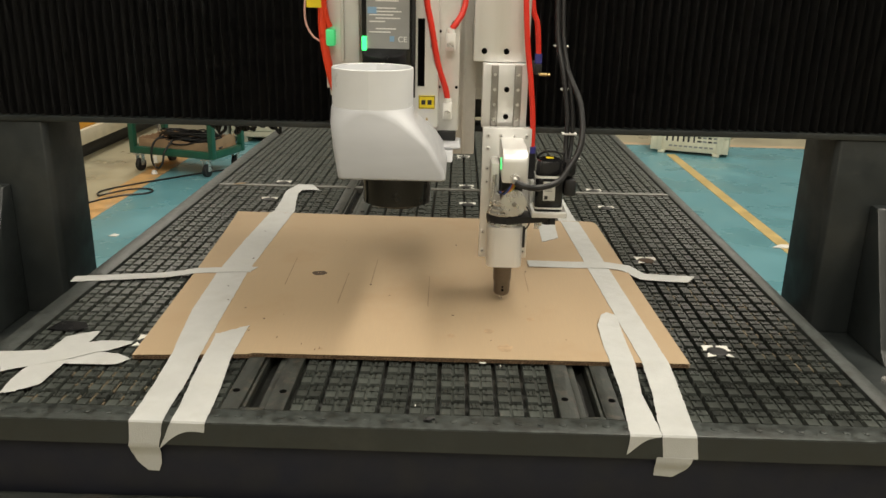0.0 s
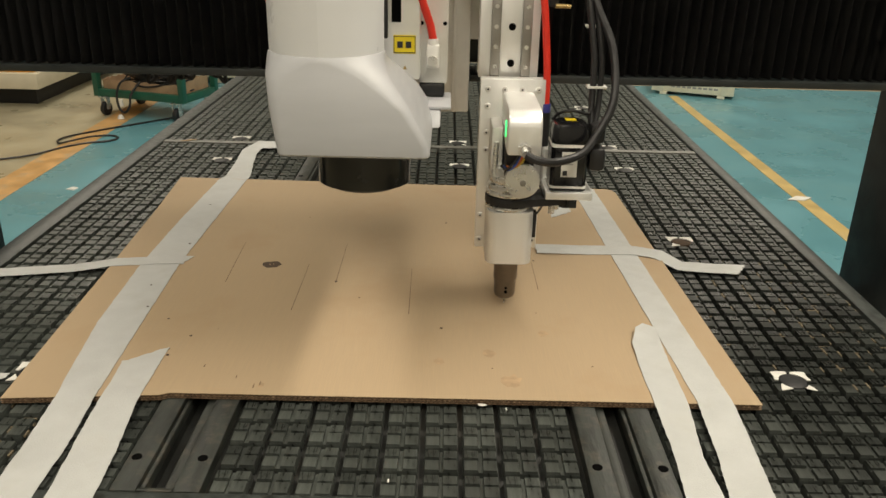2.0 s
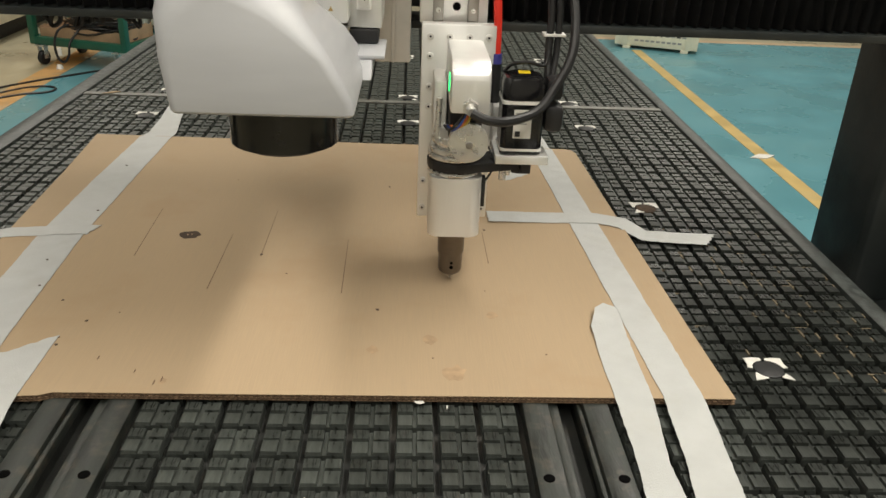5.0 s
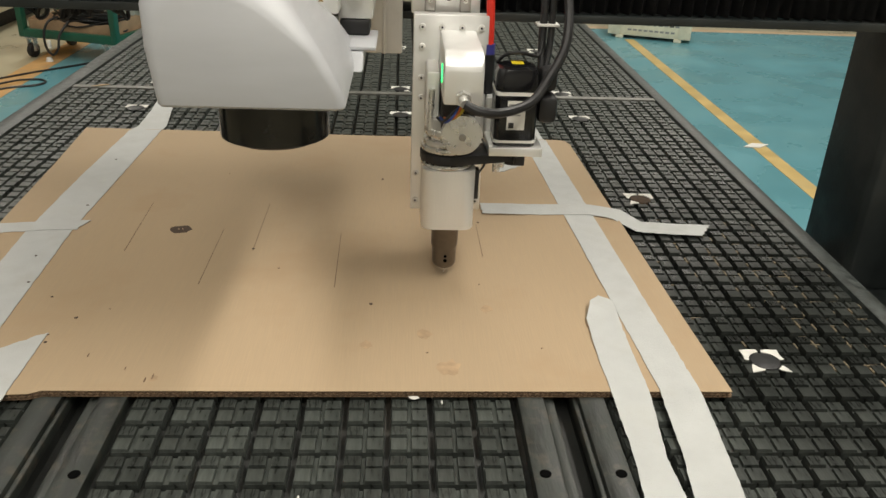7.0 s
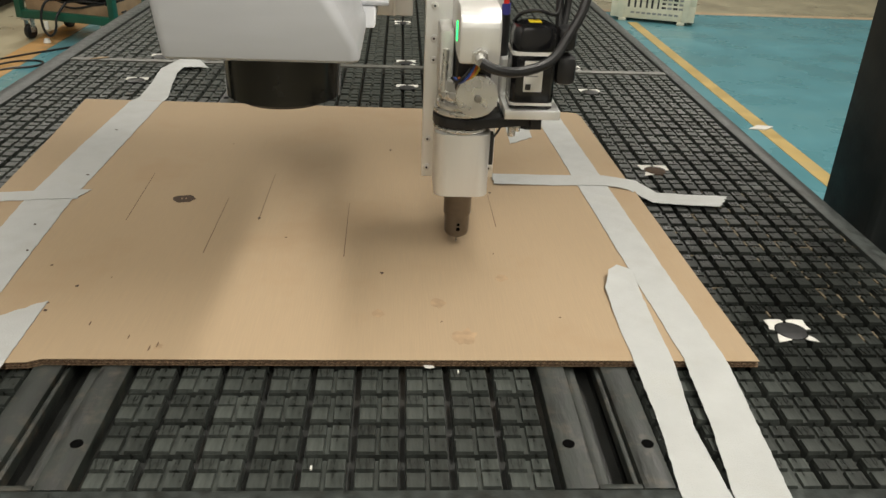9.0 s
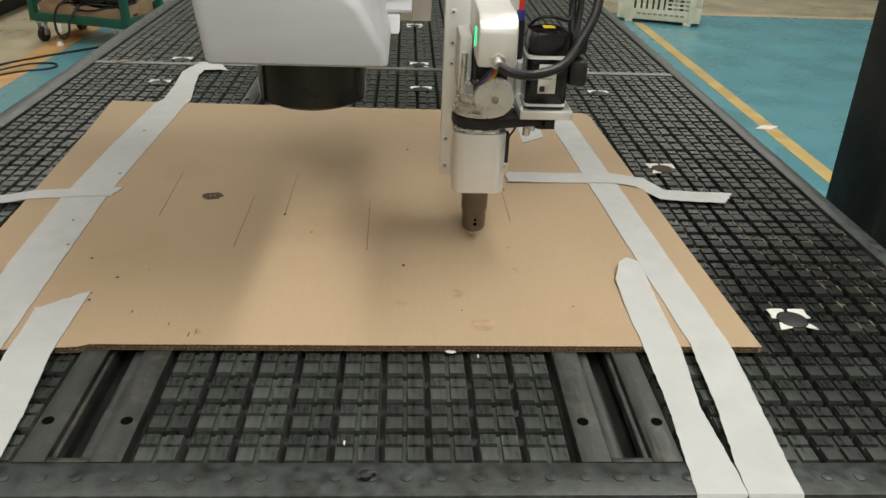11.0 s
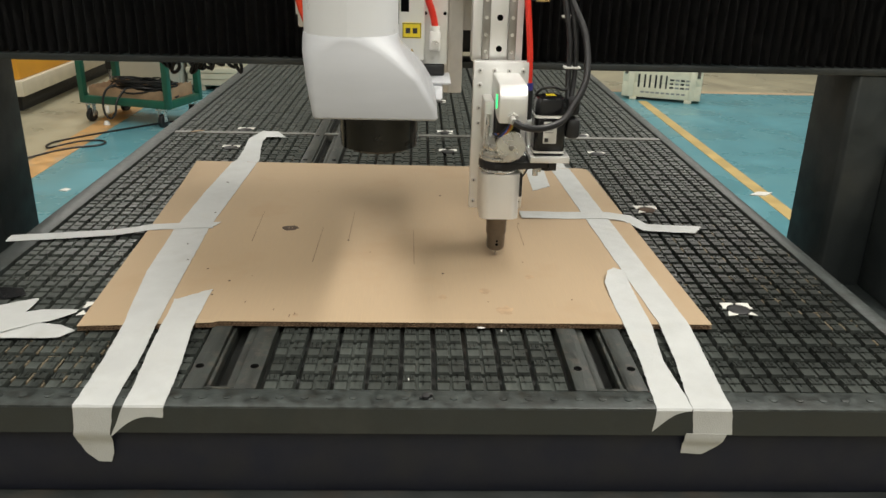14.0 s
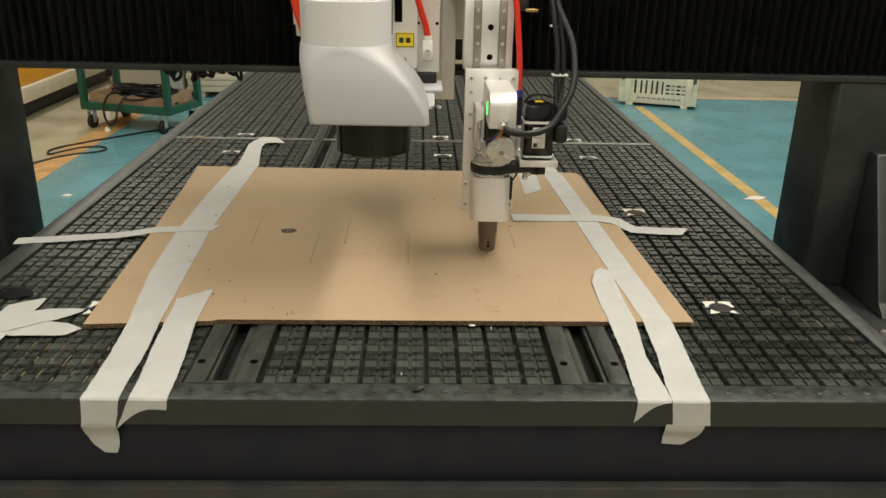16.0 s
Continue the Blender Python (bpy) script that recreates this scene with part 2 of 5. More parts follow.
def cyl(p, q, r, bm=None, r2=None, seg=24, bevel=0.0):
    p, q = Vector(p), Vector(q)
    tmp = bmesh.new()
    bmesh.ops.create_cone(tmp, cap_ends=True, segments=seg, radius1=r, radius2=r if r2 is None else r2, depth=(q - p).length)
    if bevel:
        rim = [e for e in tmp.edges if abs(e.verts[0].co.z - e.verts[1].co.z) < 1e-6]
        bmesh.ops.bevel(tmp, geom=rim, offset=bevel, segments=2, affect="EDGES", profile=0.5)
    m = Matrix.Translation((p + q) / 2) @ (q - p).to_track_quat("Z", "Y").to_matrix().to_4x4()
    bmesh.ops.transform(tmp, matrix=m, verts=tmp.verts)
    return merge(bm or bmesh.new(), tmp)


def smooth_path(pts, steps=8):
    pts = [Vector(p) for p in pts]
    ext = [pts[0] * 2 - pts[1]] + pts + [pts[-1] * 2 - pts[-2]]
    out = []
    for i in range(1, len(ext) - 2):
        a, b, c, d = ext[i - 1:i + 3]
        for k in range(steps):
            u = k / steps
            out.append(0.5 * ((2 * b) + (c - a) * u + (2 * a - 5 * b + 4 * c - d) * u * u + (3 * b - a - 3 * c + d) * u ** 3))
    return out + [pts[-1]]


def tube(pts, r, bm=None, seg=10, steps=8):
    path = smooth_path(pts, steps)
    tmp = bmesh.new()
    rings = []
    side = Vector((1, 0, 0))
    for i, p in enumerate(path):
        way = (path[min(i + 1, len(path) - 1)] - path[max(i - 1, 0)]).normalized()
        side = side - way * side.dot(way)
        side = side.normalized() if side.length > 1e-4 else way.orthogonal().normalized()
        up = way.cross(side)
        rings.append([tmp.verts.new(p + side * r * math.cos(a) + up * r * math.sin(a)) for a in (2 * math.pi * k / seg for k in range(seg))])
    for a, b in zip(rings, rings[1:]):
        for k in range(seg):
            tmp.faces.new((a[k], a[(k + 1) % seg], b[(k + 1) % seg], b[k]))
    tmp.faces.new(rings[0][::-1])
    tmp.faces.new(rings[-1])
    return merge(bm or bmesh.new(), tmp)


def prism(poly, y0, y1, bevel=0.0, bm=None, axis="y"):
    """A polygon of (a, b) pairs pushed from y0 to y1 along an axis."""
    place = {"y": lambda a, b, h: (a, h, b), "z": lambda a, b, h: (a, b, h), "x": lambda a, b, h: (h, a, b)}[axis]
    tmp = bmesh.new()
    lo = [tmp.verts.new(place(a, b, y0)) for a, b in poly]
    hi = [tmp.verts.new(place(a, b, y1)) for a, b in poly]
    tmp.faces.new(lo)
    tmp.faces.new(hi[::-1])
    for i in range(len(poly)):
        j = (i + 1) % len(poly)
        tmp.faces.new((lo[i], hi[i], hi[j], lo[j]))
    bmesh.ops.recalc_face_normals(tmp, faces=tmp.faces)
    if bevel:
        bmesh.ops.bevel(tmp, geom=tmp.edges[:], offset=bevel, segments=2, affect="EDGES", profile=0.5)
    return merge(bm or bmesh.new(), tmp)


def loft(rings, bm=None, cap0=True, cap1=True):
    tmp = bmesh.new()
    rows = [[tmp.verts.new(p) for p in ring] for ring in rings]
    k = len(rows[0])
    for a, b in zip(rows, rows[1:]):
        for i in range(k):
            tmp.faces.new((a[i], a[(i + 1) % k], b[(i + 1) % k], b[i]))
    if cap0:
        tmp.faces.new(rows[0][::-1])
    if cap1:
        tmp.faces.new(rows[-1])
    bmesh.ops.recalc_face_normals(tmp, faces=tmp.faces)
    return merge(bm or bmesh.new(), tmp)


def rounded_ring(x0, x1, y0, y1, z, r, n=8):
    out = []
    for cx, cy, a0 in ((x1 - r, y1 - r, 0), (x0 + r, y1 - r, 90), (x0 + r, y0 + r, 180), (x1 - r, y0 + r, 270)):
        for i in range(n):
            a = radians(a0 + 90 * i / (n - 1))
            out.append((cx + r * math.cos(a), cy + r * math.sin(a), z))
    return out


def lettering(text, size, at):
    """Flat raised letters that face the front, their lower left corner at a place."""
    cu = bpy.data.curves.new("letters", "FONT")
    cu.body, cu.size, cu.extrude = text, size, 0.0002
    tmp = bpy.data.objects.new("letters", cu)
    me = bpy.data.meshes.new_from_object(tmp)
    bm = bmesh.new()
    bm.from_mesh(me)
    bmesh.ops.transform(bm, matrix=Matrix.Translation(at) @ Matrix.Rotation(radians(90), 4, "X"), verts=bm.verts)
    bpy.data.objects.remove(tmp)
    bpy.data.curves.remove(cu)
    bpy.data.meshes.remove(me)
    return bm


def joined(*makers):
    bm = bmesh.new()
    for f in makers:
        f(bm)
    return bm

# ---- hall: floor, paint, walls, ceiling ----
tagged(single("floor", box(-12, 12, -8, 16, -0.2, 0.0), CONCRETE, (0, 0, 0), "worn beige concrete floor of a factory hall", "floor"), kind="structure")
tagged(single("floor_paint", prism([(-2.50, 1.2), (4.9, 1.2), (4.9, 7.66), (-2.50, 7.72)], 0.0, 0.003, axis="z"), BLUE, (0, 0, 0), "glossy blue painted floor area of the hall", "floor paint"), kind="structure")
tagged(single("floor_line_1", prism([(2.196, 1.2), (2.292, 1.2), (2.288, 7.15), (2.196, 7.15)], 0.003, 0.006, axis="z"), OCHRE, (0, 0, 0), "ochre painted line across the blue floor", "floor line"), kind="structure")
tagged(single("floor_line_2", prism([(-2.71, 1.2), (-2.50, 1.2), (-2.50, 7.72), (-2.69, 7.72)], 0.0, 0.005, axis="z"), ORANGEP, (0, 0, 0), "ochre painted line along the blue floor's edge", "floor line"), kind="structure")
tagged(single("floor_line_3", prism([(-2.44, 7.68), (4.9, 7.62), (4.9, 7.74), (-2.44, 7.8)], 0.0, 0.005, axis="z"), FADED, (0, 0, 0), "faded ochre line at the blue floor's far edge", "floor line"), kind="structure")
for nm, b in (("wall_north", (-12, 12, 16, 16.2)), ("wall_south", (-12, 12, -8.2, -8)), ("wall_west", (-12.2, -12, -8, 16)), ("wall_east", (12, 12.2, -8, 16))):
    single(nm, box(*b, -0.2, 6.0), PLASTER, (0, 0, 0), "plain pale wall of the hall", "wall", kind="structure")
single("ceiling", box(-12, 12, -8, 16, 6.0, 6.2), PLASTER, (0, 0, 0), "plain pale ceiling of the hall", "ceiling", kind="structure")

# ---- router bed ----
TOP = 0.950                       # rails and edge strips of the bed
PAD = 0.947                       # tops of the grid pads
X0, X1, LONG = -0.805, 0.792, 3.03
FLOORZ = 0.9335
PITCH_X, PITCH_Y, ROW0 = 0.0485, 0.0485, 0.0395
bed = empty_thing("router_bed", (0, 1.5, 0), "long dark steel router bed with a black grid top", "machine bed")
for xa, xb in ((X0, -0.2895), (-0.2685, 0.2685), (0.2895, X1)):
    part("bed_plate", box(xa, xb, 0.0, LONG, 0.908, FLOORZ, 0.001), CELLBASE, bed)
# black sheet added below the slots in place of their deep shade
part("under_plate", box(X0 + 0.02, X1 - 0.02, 0.04, LONG, 0.895, 0.9072), DARKHOLE, bed)
part("front_strip", box(X0, X1, -0.0070, 0.0385, 0.907, TOP, 0.0025), EDGE, bed, "worn grey steel edge of the bed")
# thin added sheet that makes the edge's front darker than its top
part("dark_face", box(X0, X1, -0.0077, -0.0072, 0.9085, 0.9472), FRAME, bed, "darker front face of the edge")
part("side_strip", box(X0, -0.762, 0.039, LONG, 0.907, TOP, 0.002), EDGE, bed)
part("side_strip", box(0.762, X1, 0.039, LONG, 0.907, TOP, 0.002), EDGE, bed)
part("seam_strip", box(-0.7615, 0.7615, 1.546, 1.569, 0.93, TOP - 0.001, 0.001), SEAM, bed, "grey strip across the grid")
part("end_strip", box(-0.7615, 0.7615, LONG - 0.03, LONG, 0.93, TOP - 0.001, 0.001), EDGE, bed)
part("front_beam", box(X0 + 0.01, X1 - 0.01, 0.006, 0.16, 0.803, 0.9065, 0.003), BEAMP, bed, "blue-black painted front beam")
part("lower_frame", box(X0 - 0.02, X1 + 0.02, -0.012, 0.16, 0.62, 0.8025, 0.004), LOWER, bed)
for sx in (X0 + 0.01, X1 - 0.15):
    part("side_beam", box(sx, sx + 0.14, 0.165, LONG, 0.62, 0.9065, 0.003), FRAME, bed)
for px in (X0 + 0.02, X1 - 0.16):
    for py in (0.2, 1.45, 2.75):
        part("bed_leg", box(px, px + 0.14, py, py + 0.14, 0.03, 0.6195, 0.004), FRAME, bed)
        part("foot_plate", box(px - 0.03, px + 0.17, py - 0.03, py + 0.17, 0.003, 0.0295, 0.003), FRAME, bed)

for s in (-1, 1):
    for i, (a, b) in enumerate(((0.2235, 0.2545), (0.296, 0.3265))):
        bm = box(min(s * a, s * b), max(s * a, s * b), 0.039, LONG - 0.031, 0.93, TOP, 0.0015)
        part("slot_rail", bm, RAILM, bed, "grey metal rail beside a slot")
    # stepped lip inside the slot
    part("slot_lip", box(min(s * .2547, s * .2675), max(s * .2547, s * .2675), 0.046, LONG - 0.04, 0.925, 0.9445, 0.002), RAILM, bed)
    part("slot_lip", box(min(s * .2895, s * .2958), max(s * .2895, s * .2958), 0.046, LONG - 0.04, 0.925, 0.9445, 0.002), RAILM, bed)
    part("slot_end", box(min(s * .2547, s * .2958), max(s * .2547, s * .2958), 0.039, 0.0455, 0.93, TOP - 0.0004, 0.001), RAILM, bed)
    part("slot_floor", box(min(s * .2547, s * .2958), max(s * .2547, s * .2958), 0.046, LONG - 0.04, 0.906, 0.9200, 0.001), CELLBASE, bed)
    # counterbored bolts: flat black discs, the bores' shade put into their colour
    for y in [0.1 + 0.285 * k for k in range(10)]:
        for x in (0.2365, 0.3155):
            part("bolt_hole", cyl((s * x, y, TOP - 0.004), (s * x, y, TOP + 0.0006), 0.0062, seg=16), DARKHOLE, bed)
# small studs along the front strip
for k in range(46):
    x = -0.77 + 0.0342 * k + random.uniform(-0.002, 0.002)
    part("stud", cyl((x, 0.017, TOP - 0.001), (x, 0.017, TOP + 0.0010), 0.0060, seg=12, bevel=0.0004), EDGE, bed)
part("lever", joined(lambda b: cyl((0.012, 0.017, TOP), (0.012, 0.017, TOP + 0.0055), 0.0062, b, seg=12, bevel=0.001), lambda b: cyl((0.004, 0.013, TOP + 0.0025), (0.012, 0.017, TOP + 0.004), 0.0022, b, seg=8), lambda b: cyl((0.0125, 0.0175, TOP + 0.004), (0.021, 0.0205, TOP + 0.0028), 0.0024, b, seg=8)), RUBBER, bed)


def pad_mesh(bm, x, y, w, d, worn=None):
    """A square pad parted by a cross groove."""
    z0, zg, z1 = FLOORZ - 0.0005, PAD - 0.0036, PAD
    jit = worn.uniform if worn else (lambda a, b: 0.0)

    def slab(xa, xb, ya, yb, za, zb, ch):
        lo = [bm.verts.new(p) for p in ((xa, ya, za), (xb, ya, za), (xb, yb, za), (xa, yb, za))]
        hi = [bm.verts.new(p) for p in ((xa + ch, ya + ch, zb), (xb - ch, ya + ch, zb), (xb - ch, yb - ch, zb), (xa + ch, yb - ch, zb))]
        bm.faces.new(hi)
        for i in range(4):
            j = (i + 1) % 4
            bm.faces.new((lo[i], lo[j], hi[j], hi[i]))

    slab(x - w / 2, x + w / 2, y - d / 2, y + d / 2, z0, zg, 0.0006)
    gx, gy, mid = 0.0046, 0.0030, y + 0.0022
    for sx in (-1, 1):
        for ya, yb in ((y - d / 2 + 0.0008, mid - gy / 2), (mid + gy / 2, y + d / 2 - 0.0008)):
            xa, xb = sorted((x + sx * gx / 2 + jit(-0.0006, 0.0006), x + sx * (w / 2 - 0.0008)))
            slab(xa, xb, ya, yb, zg - 0.0002, z1 + jit(-0.0009, 0.0006), 0.0008)


FIELDS = [(-0.7605, -0.3285), (-0.2185, 0.2185), (0.3285, 0.7605)]
COLS = [a + (b - a) / 9 * (k + 0.5) for a, b in FIELDS for k in range(9)]
ROWS1 = [ROW0 + PITCH_Y * (k + 0.5) for k in range(31)]
ROWS2 = [1.573 + PITCH_Y * (k + 0.5) for k in range(29)]
PORTS = [(0.555, 0.312), (0.536, 0.853), (0.522, 1.364), (0.518, 1.590), (0.083, 1.365), (0.081, 1.603), (0.072, 2.115),
         (-0.550, 1.372), (-0.553, 1.600), (-0.533, 0.290), (0.522, 2.12)]
wear = random.Random(7)

# tool head's place over the bed
GX, GY = 0.152, 0.524


def g(x, y, z):
    return (GX + x, GY + y, z)


# ---- cardboard sheet ----
board = empty_thing("cardboard_sheet", (-0.05, 0.7, 0.949), "large brown corrugated cardboard sheet taped to the bed", "cardboard")
OUT = [(-0.533, 0.206), (-0.330, 0.222), (-0.317, 0.228), (-0.10, 0.2285), (0.20, 0.230), (0.48, 0.231), (0.474, 0.40), (0.462, 0.80), (0.453, 1.135),
       (0.446, 1.158), (0.43, 1.164), (0.0, 1.168), (-0.30, 1.175), (-0.597, 1.181), (-0.578, 0.95), (-0.557, 0.62), (-0.543, 0.38)]
CB, CT = 0.9503, 0.9585


def inset(poly, d):
    c = (sum(p[0] for p in poly) / len(poly), sum(p[1] for p in poly) / len(poly))
    return [(x + d * (1 if x < c[0] else -1), y + d * (1 if y < c[1] else -1)) for x, y in poly]


bm = bmesh.new()
tmp = bmesh.new()
vs = [tmp.verts.new((x, y, CT)) for x, y in OUT]
vb = [tmp.verts.new((x, y, CT - 0.0007)) for x, y in OUT]
tmp.faces.new(vs)
tmp.faces.new(vb[::-1])
for i in range(len(OUT)):
    j = (i + 1) % len(OUT)
    tmp.faces.new((vs[j], vs[i], vb[i], vb[j]))
bmesh.ops.recalc_face_normals(tmp, faces=tmp.faces)
merge(bm, tmp)
part("top_liner", bm, CARD, board)
part("middle_liner", prism(OUT, CB + 0.0035, CB + 0.0041, axis="z"), CARDEDGE, board)
part("bottom_liner", prism(OUT, CB, CB + 0.0007, axis="z"), CARDEDGE, board)
# near-black filling puts the shade of the hollow flutes into colour
part("core", prism(inset(OUT, 0.007), CB + 0.001, CT - 0.001, axis="z"), CARDDARK, board)
for z0, z1, step in ((CB + 0.0007, CB + 0.0035, 0.0056), (CB + 0.0041, CT - 0.0007, 0.0072)):
    bm = bmesh.new()
    prev, k, x = None, 0, -0.531
    while x < 0.478:
        yf = np.interp(x, [-0.533, -0.33, -0.317, -0.1, 0.2, 0.48], [0.206, 0.222, 0.228, 0.2285, 0.230, 0.231]) - 0.0006 + wear.uniform(0, 0.0005)
        z = (z0 + 0.00045 if k % 2 else z1 - 0.00045)
        cur = [bm.verts.new(p) for p in ((x, yf, z - 0.00045), (x, yf, z + 0.00045), (x, yf + 0.006, z + 0.00045), (x, yf + 0.006, z - 0.00045))]
        if prev:
            for q in range(4):
                bm.faces.new((prev[q], cur[q], cur[(q + 1) % 4], prev[(q + 1) % 4]))
        prev, k = cur, k + 1
        x += step / 2
    bmesh.ops.recalc_face_normals(bm, faces=bm.faces)
    part("fluting", bm, FLUTE, board, "wavy fluted paper in the cut edge")


def disc(x, y, z, rx, ry, seg=14, ragged=0.0, rnd=wear):
    bm = bmesh.new()
    tmp = [(x + rx * math.cos(a) * (1 + rnd.uniform(-ragged, ragged)), y + ry * math.sin(a) * (1 + rnd.uniform(-ragged, ragged))) for a in (2 * math.pi * k / seg for k in range(seg))]
    return prism(tmp, z, z + 0.0006, axis="z", bm=bm)


mark = part("burn_mark", disc(-0.269, 0.664, CT - 0.0001, 0.0165, 0.0145, 16, 0.16), BURN, board, "dark brown scorched spot")
part("bright_speck", disc(-0.272, 0.664, CT + 0.0003, 0.0011, 0.0022, 8, 0.2), CARD, mark)
part("bright_speck", disc(-0.266, 0.665, CT + 0.0003, 0.0011, 0.0018, 8, 0.2), CARD, mark)
for (xa, ya), (xb, yb) in (((-0.342, 0.771), (-0.334, 0.584)), ((-0.201, 0.67), (-0.2, 0.481)), ((-0.143, 0.773), (-0.142, 0.591)), ((-0.011, 0.659), (-0.008, 0.476)), ((0.212, 0.70), (0.213, 0.58))):
    part("cut_line", prism([(xa - 0.0003, ya), (xa + 0.0003, ya), (xb + 0.0006, yb), (xb - 0.0006, yb)], CT - 0.0001, CT + 0.0003, axis="z"), SCORE, board)
for x, y, r in ((-0.352, 0.328, .0028), (-0.335, 0.387, .003), (-0.387, 0.441, .0025), (-0.094, 0.533, .0018), (0.045, 0.430, .003), (0.05, 0.904, .0028), (0.216, 0.71, .0028),
                (0.266, 0.322, .0018), (-0.142, 0.597, .003), (-0.355, 0.345, .0018), (-0.30, 0.41, .0014), (0.12, 0.31, .0016), (0.20, 0.49, .0014), (-0.24, 0.92, .0014)):
    part("dark_speck", disc(x, y, CT - 0.0001, r * 0.75, r * 0.85, 8, 0.4), BURN if r > 0.0024 else SCORE, board)
for x, y, r in ((0.147, 0.277, .014), (0.117, 0.354, .010), (0.044, 0.329, .007), (-0.20, 0.253, .005), (0.205, 0.42, .008)):
    part("scuff", disc(x, y, CT - 0.00052, r, r * 1.2, 14, 0.3), SCUFF, board, "faint rubbed stain")
for x, y, r in ((-0.209, 0.250, .0022), (-0.2015, 0.256, .0019), (-0.238, 0.272, .0015), (-0.29, 0.30, .0016)):
    part("scratch", disc(x, y, CT - 0.0001, r * 0.45, r * 3.0, 8, 0.3), SCORE, board)
part("torn_flake", disc(0.103, 0.2275, CB + 0.001, 0.006, 0.004, 9, 0.4), PAPER, board)


# ---- masking tape ----
def tape_strip(left, right, label, cuts=10, thick=0.0012, wrinkle=0.0009, cup=0.0):
    """A tape between two edge lines of (x, y, z), laid as one thin bent sheet."""
    left, right = [Vector(p) for p in left], [Vector(p) for p in right]
    length = sum((b - a).length for a, b in zip(left, left[1:]))
    A, B = [left[0]], [right[0]]
    for i in range(len(left) - 1):
        span = max((left[i + 1] - left[i]).length, (right[i + 1] - right[i]).length)
        k = max(1, round(span / 0.007))
        for q in range(1, k + 1):
            A.append(left[i].lerp(left[i + 1], q / k))
            B.append(right[i].lerp(right[i + 1], q / k))
    n = len(A) - 1
    rnd = random.Random(len(left) * 31 + int(length * 1000))
    bm = bmesh.new()
    rows = []
    for i, (a, b) in enumerate(zip(A, B)):
        row = []
        for k in range(cuts + 1):
            u = k / cuts
            p = a.lerp(b, u)
            if i > n - 4:
                p += Vector((0, 0, cup * math.sin(math.pi * u) * (i - n + 4) / 4))
            if i in (0, n) and p.z > 0.945:
                p += (B[i] - A[i]).normalized().cross(Vector((0, 0, 1))) * rnd.uniform(-0.0022, 0.0022)
            q = p * 28
            p = p + Vector((0, 0, abs(noise.noise(q)) * wrinkle + abs(noise.noise(q * 3.1)) * wrinkle * 0.6))
            if k in (0, cuts):
                p += (b - a).normalized() * noise.noise(p * 90) * 0.0012
            row.append(bm.verts.new(p))
        rows.append(row)
    for r0, r1 in zip(rows, rows[1:]):
        for k in range(cuts):
            bm.faces.new((r0[k], r0[k + 1], r1[k + 1], r1[k]))
    bmesh.ops.recalc_face_normals(bm, faces=bm.faces)
    if sum(f.normal.z for f in bm.faces) + sum(-f.normal.y for f in bm.faces) < 0:
        bmesh.ops.reverse_faces(bm, faces=bm.faces[:])
    bm.normal_update()
    under = {v: bm.verts.new(v.co - v.normal * thick * 0.5) for row in rows for v in row}
    rim = [e for e in bm.edges if len(e.link_faces) == 1]
    walls = [(e.verts[0], e.verts[1]) for e in rim]
    sheet = [tuple(f.verts) for f in bm.faces]
    for f in sheet:
        bm.faces.new([under[v] for v in reversed(f)])
    for a, b in walls:
        bm.faces.new((a, b, under[b], under[a]))
    bmesh.ops.recalc_face_normals(bm, faces=bm.faces)
    base = A[n // 2].lerp(B[n // 2], 0.5)
    return single("masking_tape", bm, TAPE, base, label, "tape", "tapes on the cardboard")


def tape_line(centre, width, label, slant0=0.0, slant1=0.0, wrinkle=0.0009):
    c = [Vector(p) for p in centre]
    left, right = [], []
    for i, p in enumerate(c):
        way = (c[min(i + 1, len(c) - 1)] - c[max(i - 1, 0)])
        way.z = 0
        way = way.normalized()
        side = Vector((-way.y, way.x, 0)) * width / 2
        s = slant0 if i == 0 else slant1 if i == len(c) - 1 else 0
        left.append(p + side + way * s)
        right.append(p - side - way * s)
    return tape_strip(left, right, label, wrinkle=wrinkle)


ZB, ZC, FY = TOP + 0.0010, CT + 0.0010, -0.0085     # on the bed, on the cardboard, before the front face
tape_strip([(0.341, 1.44, ZB), (0.351, 1.195, ZB), (0.352, 1.155, ZC), (0.372, 0.70, ZC), (0.3925, 0.235, ZC), (0.392, 0.222, ZC - 0.001), (0.389, 0.13, ZB), (0.376, 0.03, ZB), (0.3745, 0.001, ZB), (0.3745, -0.0066, TOP + 0.0006), (0.374, FY - 0.0004, TOP - 0.0022), (0.3795, FY, 0.911)],
           [(0.394, 1.446, ZB), (0.402, 1.195, ZB), (0.403, 1.155, ZC), (0.423, 0.70, ZC), (0.441, 0.235, ZC), (0.4415, 0.222, ZC - 0.001), (0.438, 0.13, ZB), (0.430, 0.03, ZB), (0.4285, 0.001, ZB), (0.4285, -0.0066, TOP + 0.0006), (0.428, FY - 0.0004, TOP - 0.0022), (0.4335, FY, 0.910)],
           "long off-white masking tape folded over the bed's front edge")
tape_strip([(0.3695, -0.0088, 0.912), (0.3690, -0.0075, 0.900), (0.3690, 0.0, 0.886), (0.3700, 0.001, 0.8735)], [(0.4260, -0.0092, 0.911), (0.4230, -0.0078, 0.898), (0.4190, 0.0, 0.885), (0.3990, 0.001, 0.8715)],
           "torn end of masking tape on the front beam", cuts=8)
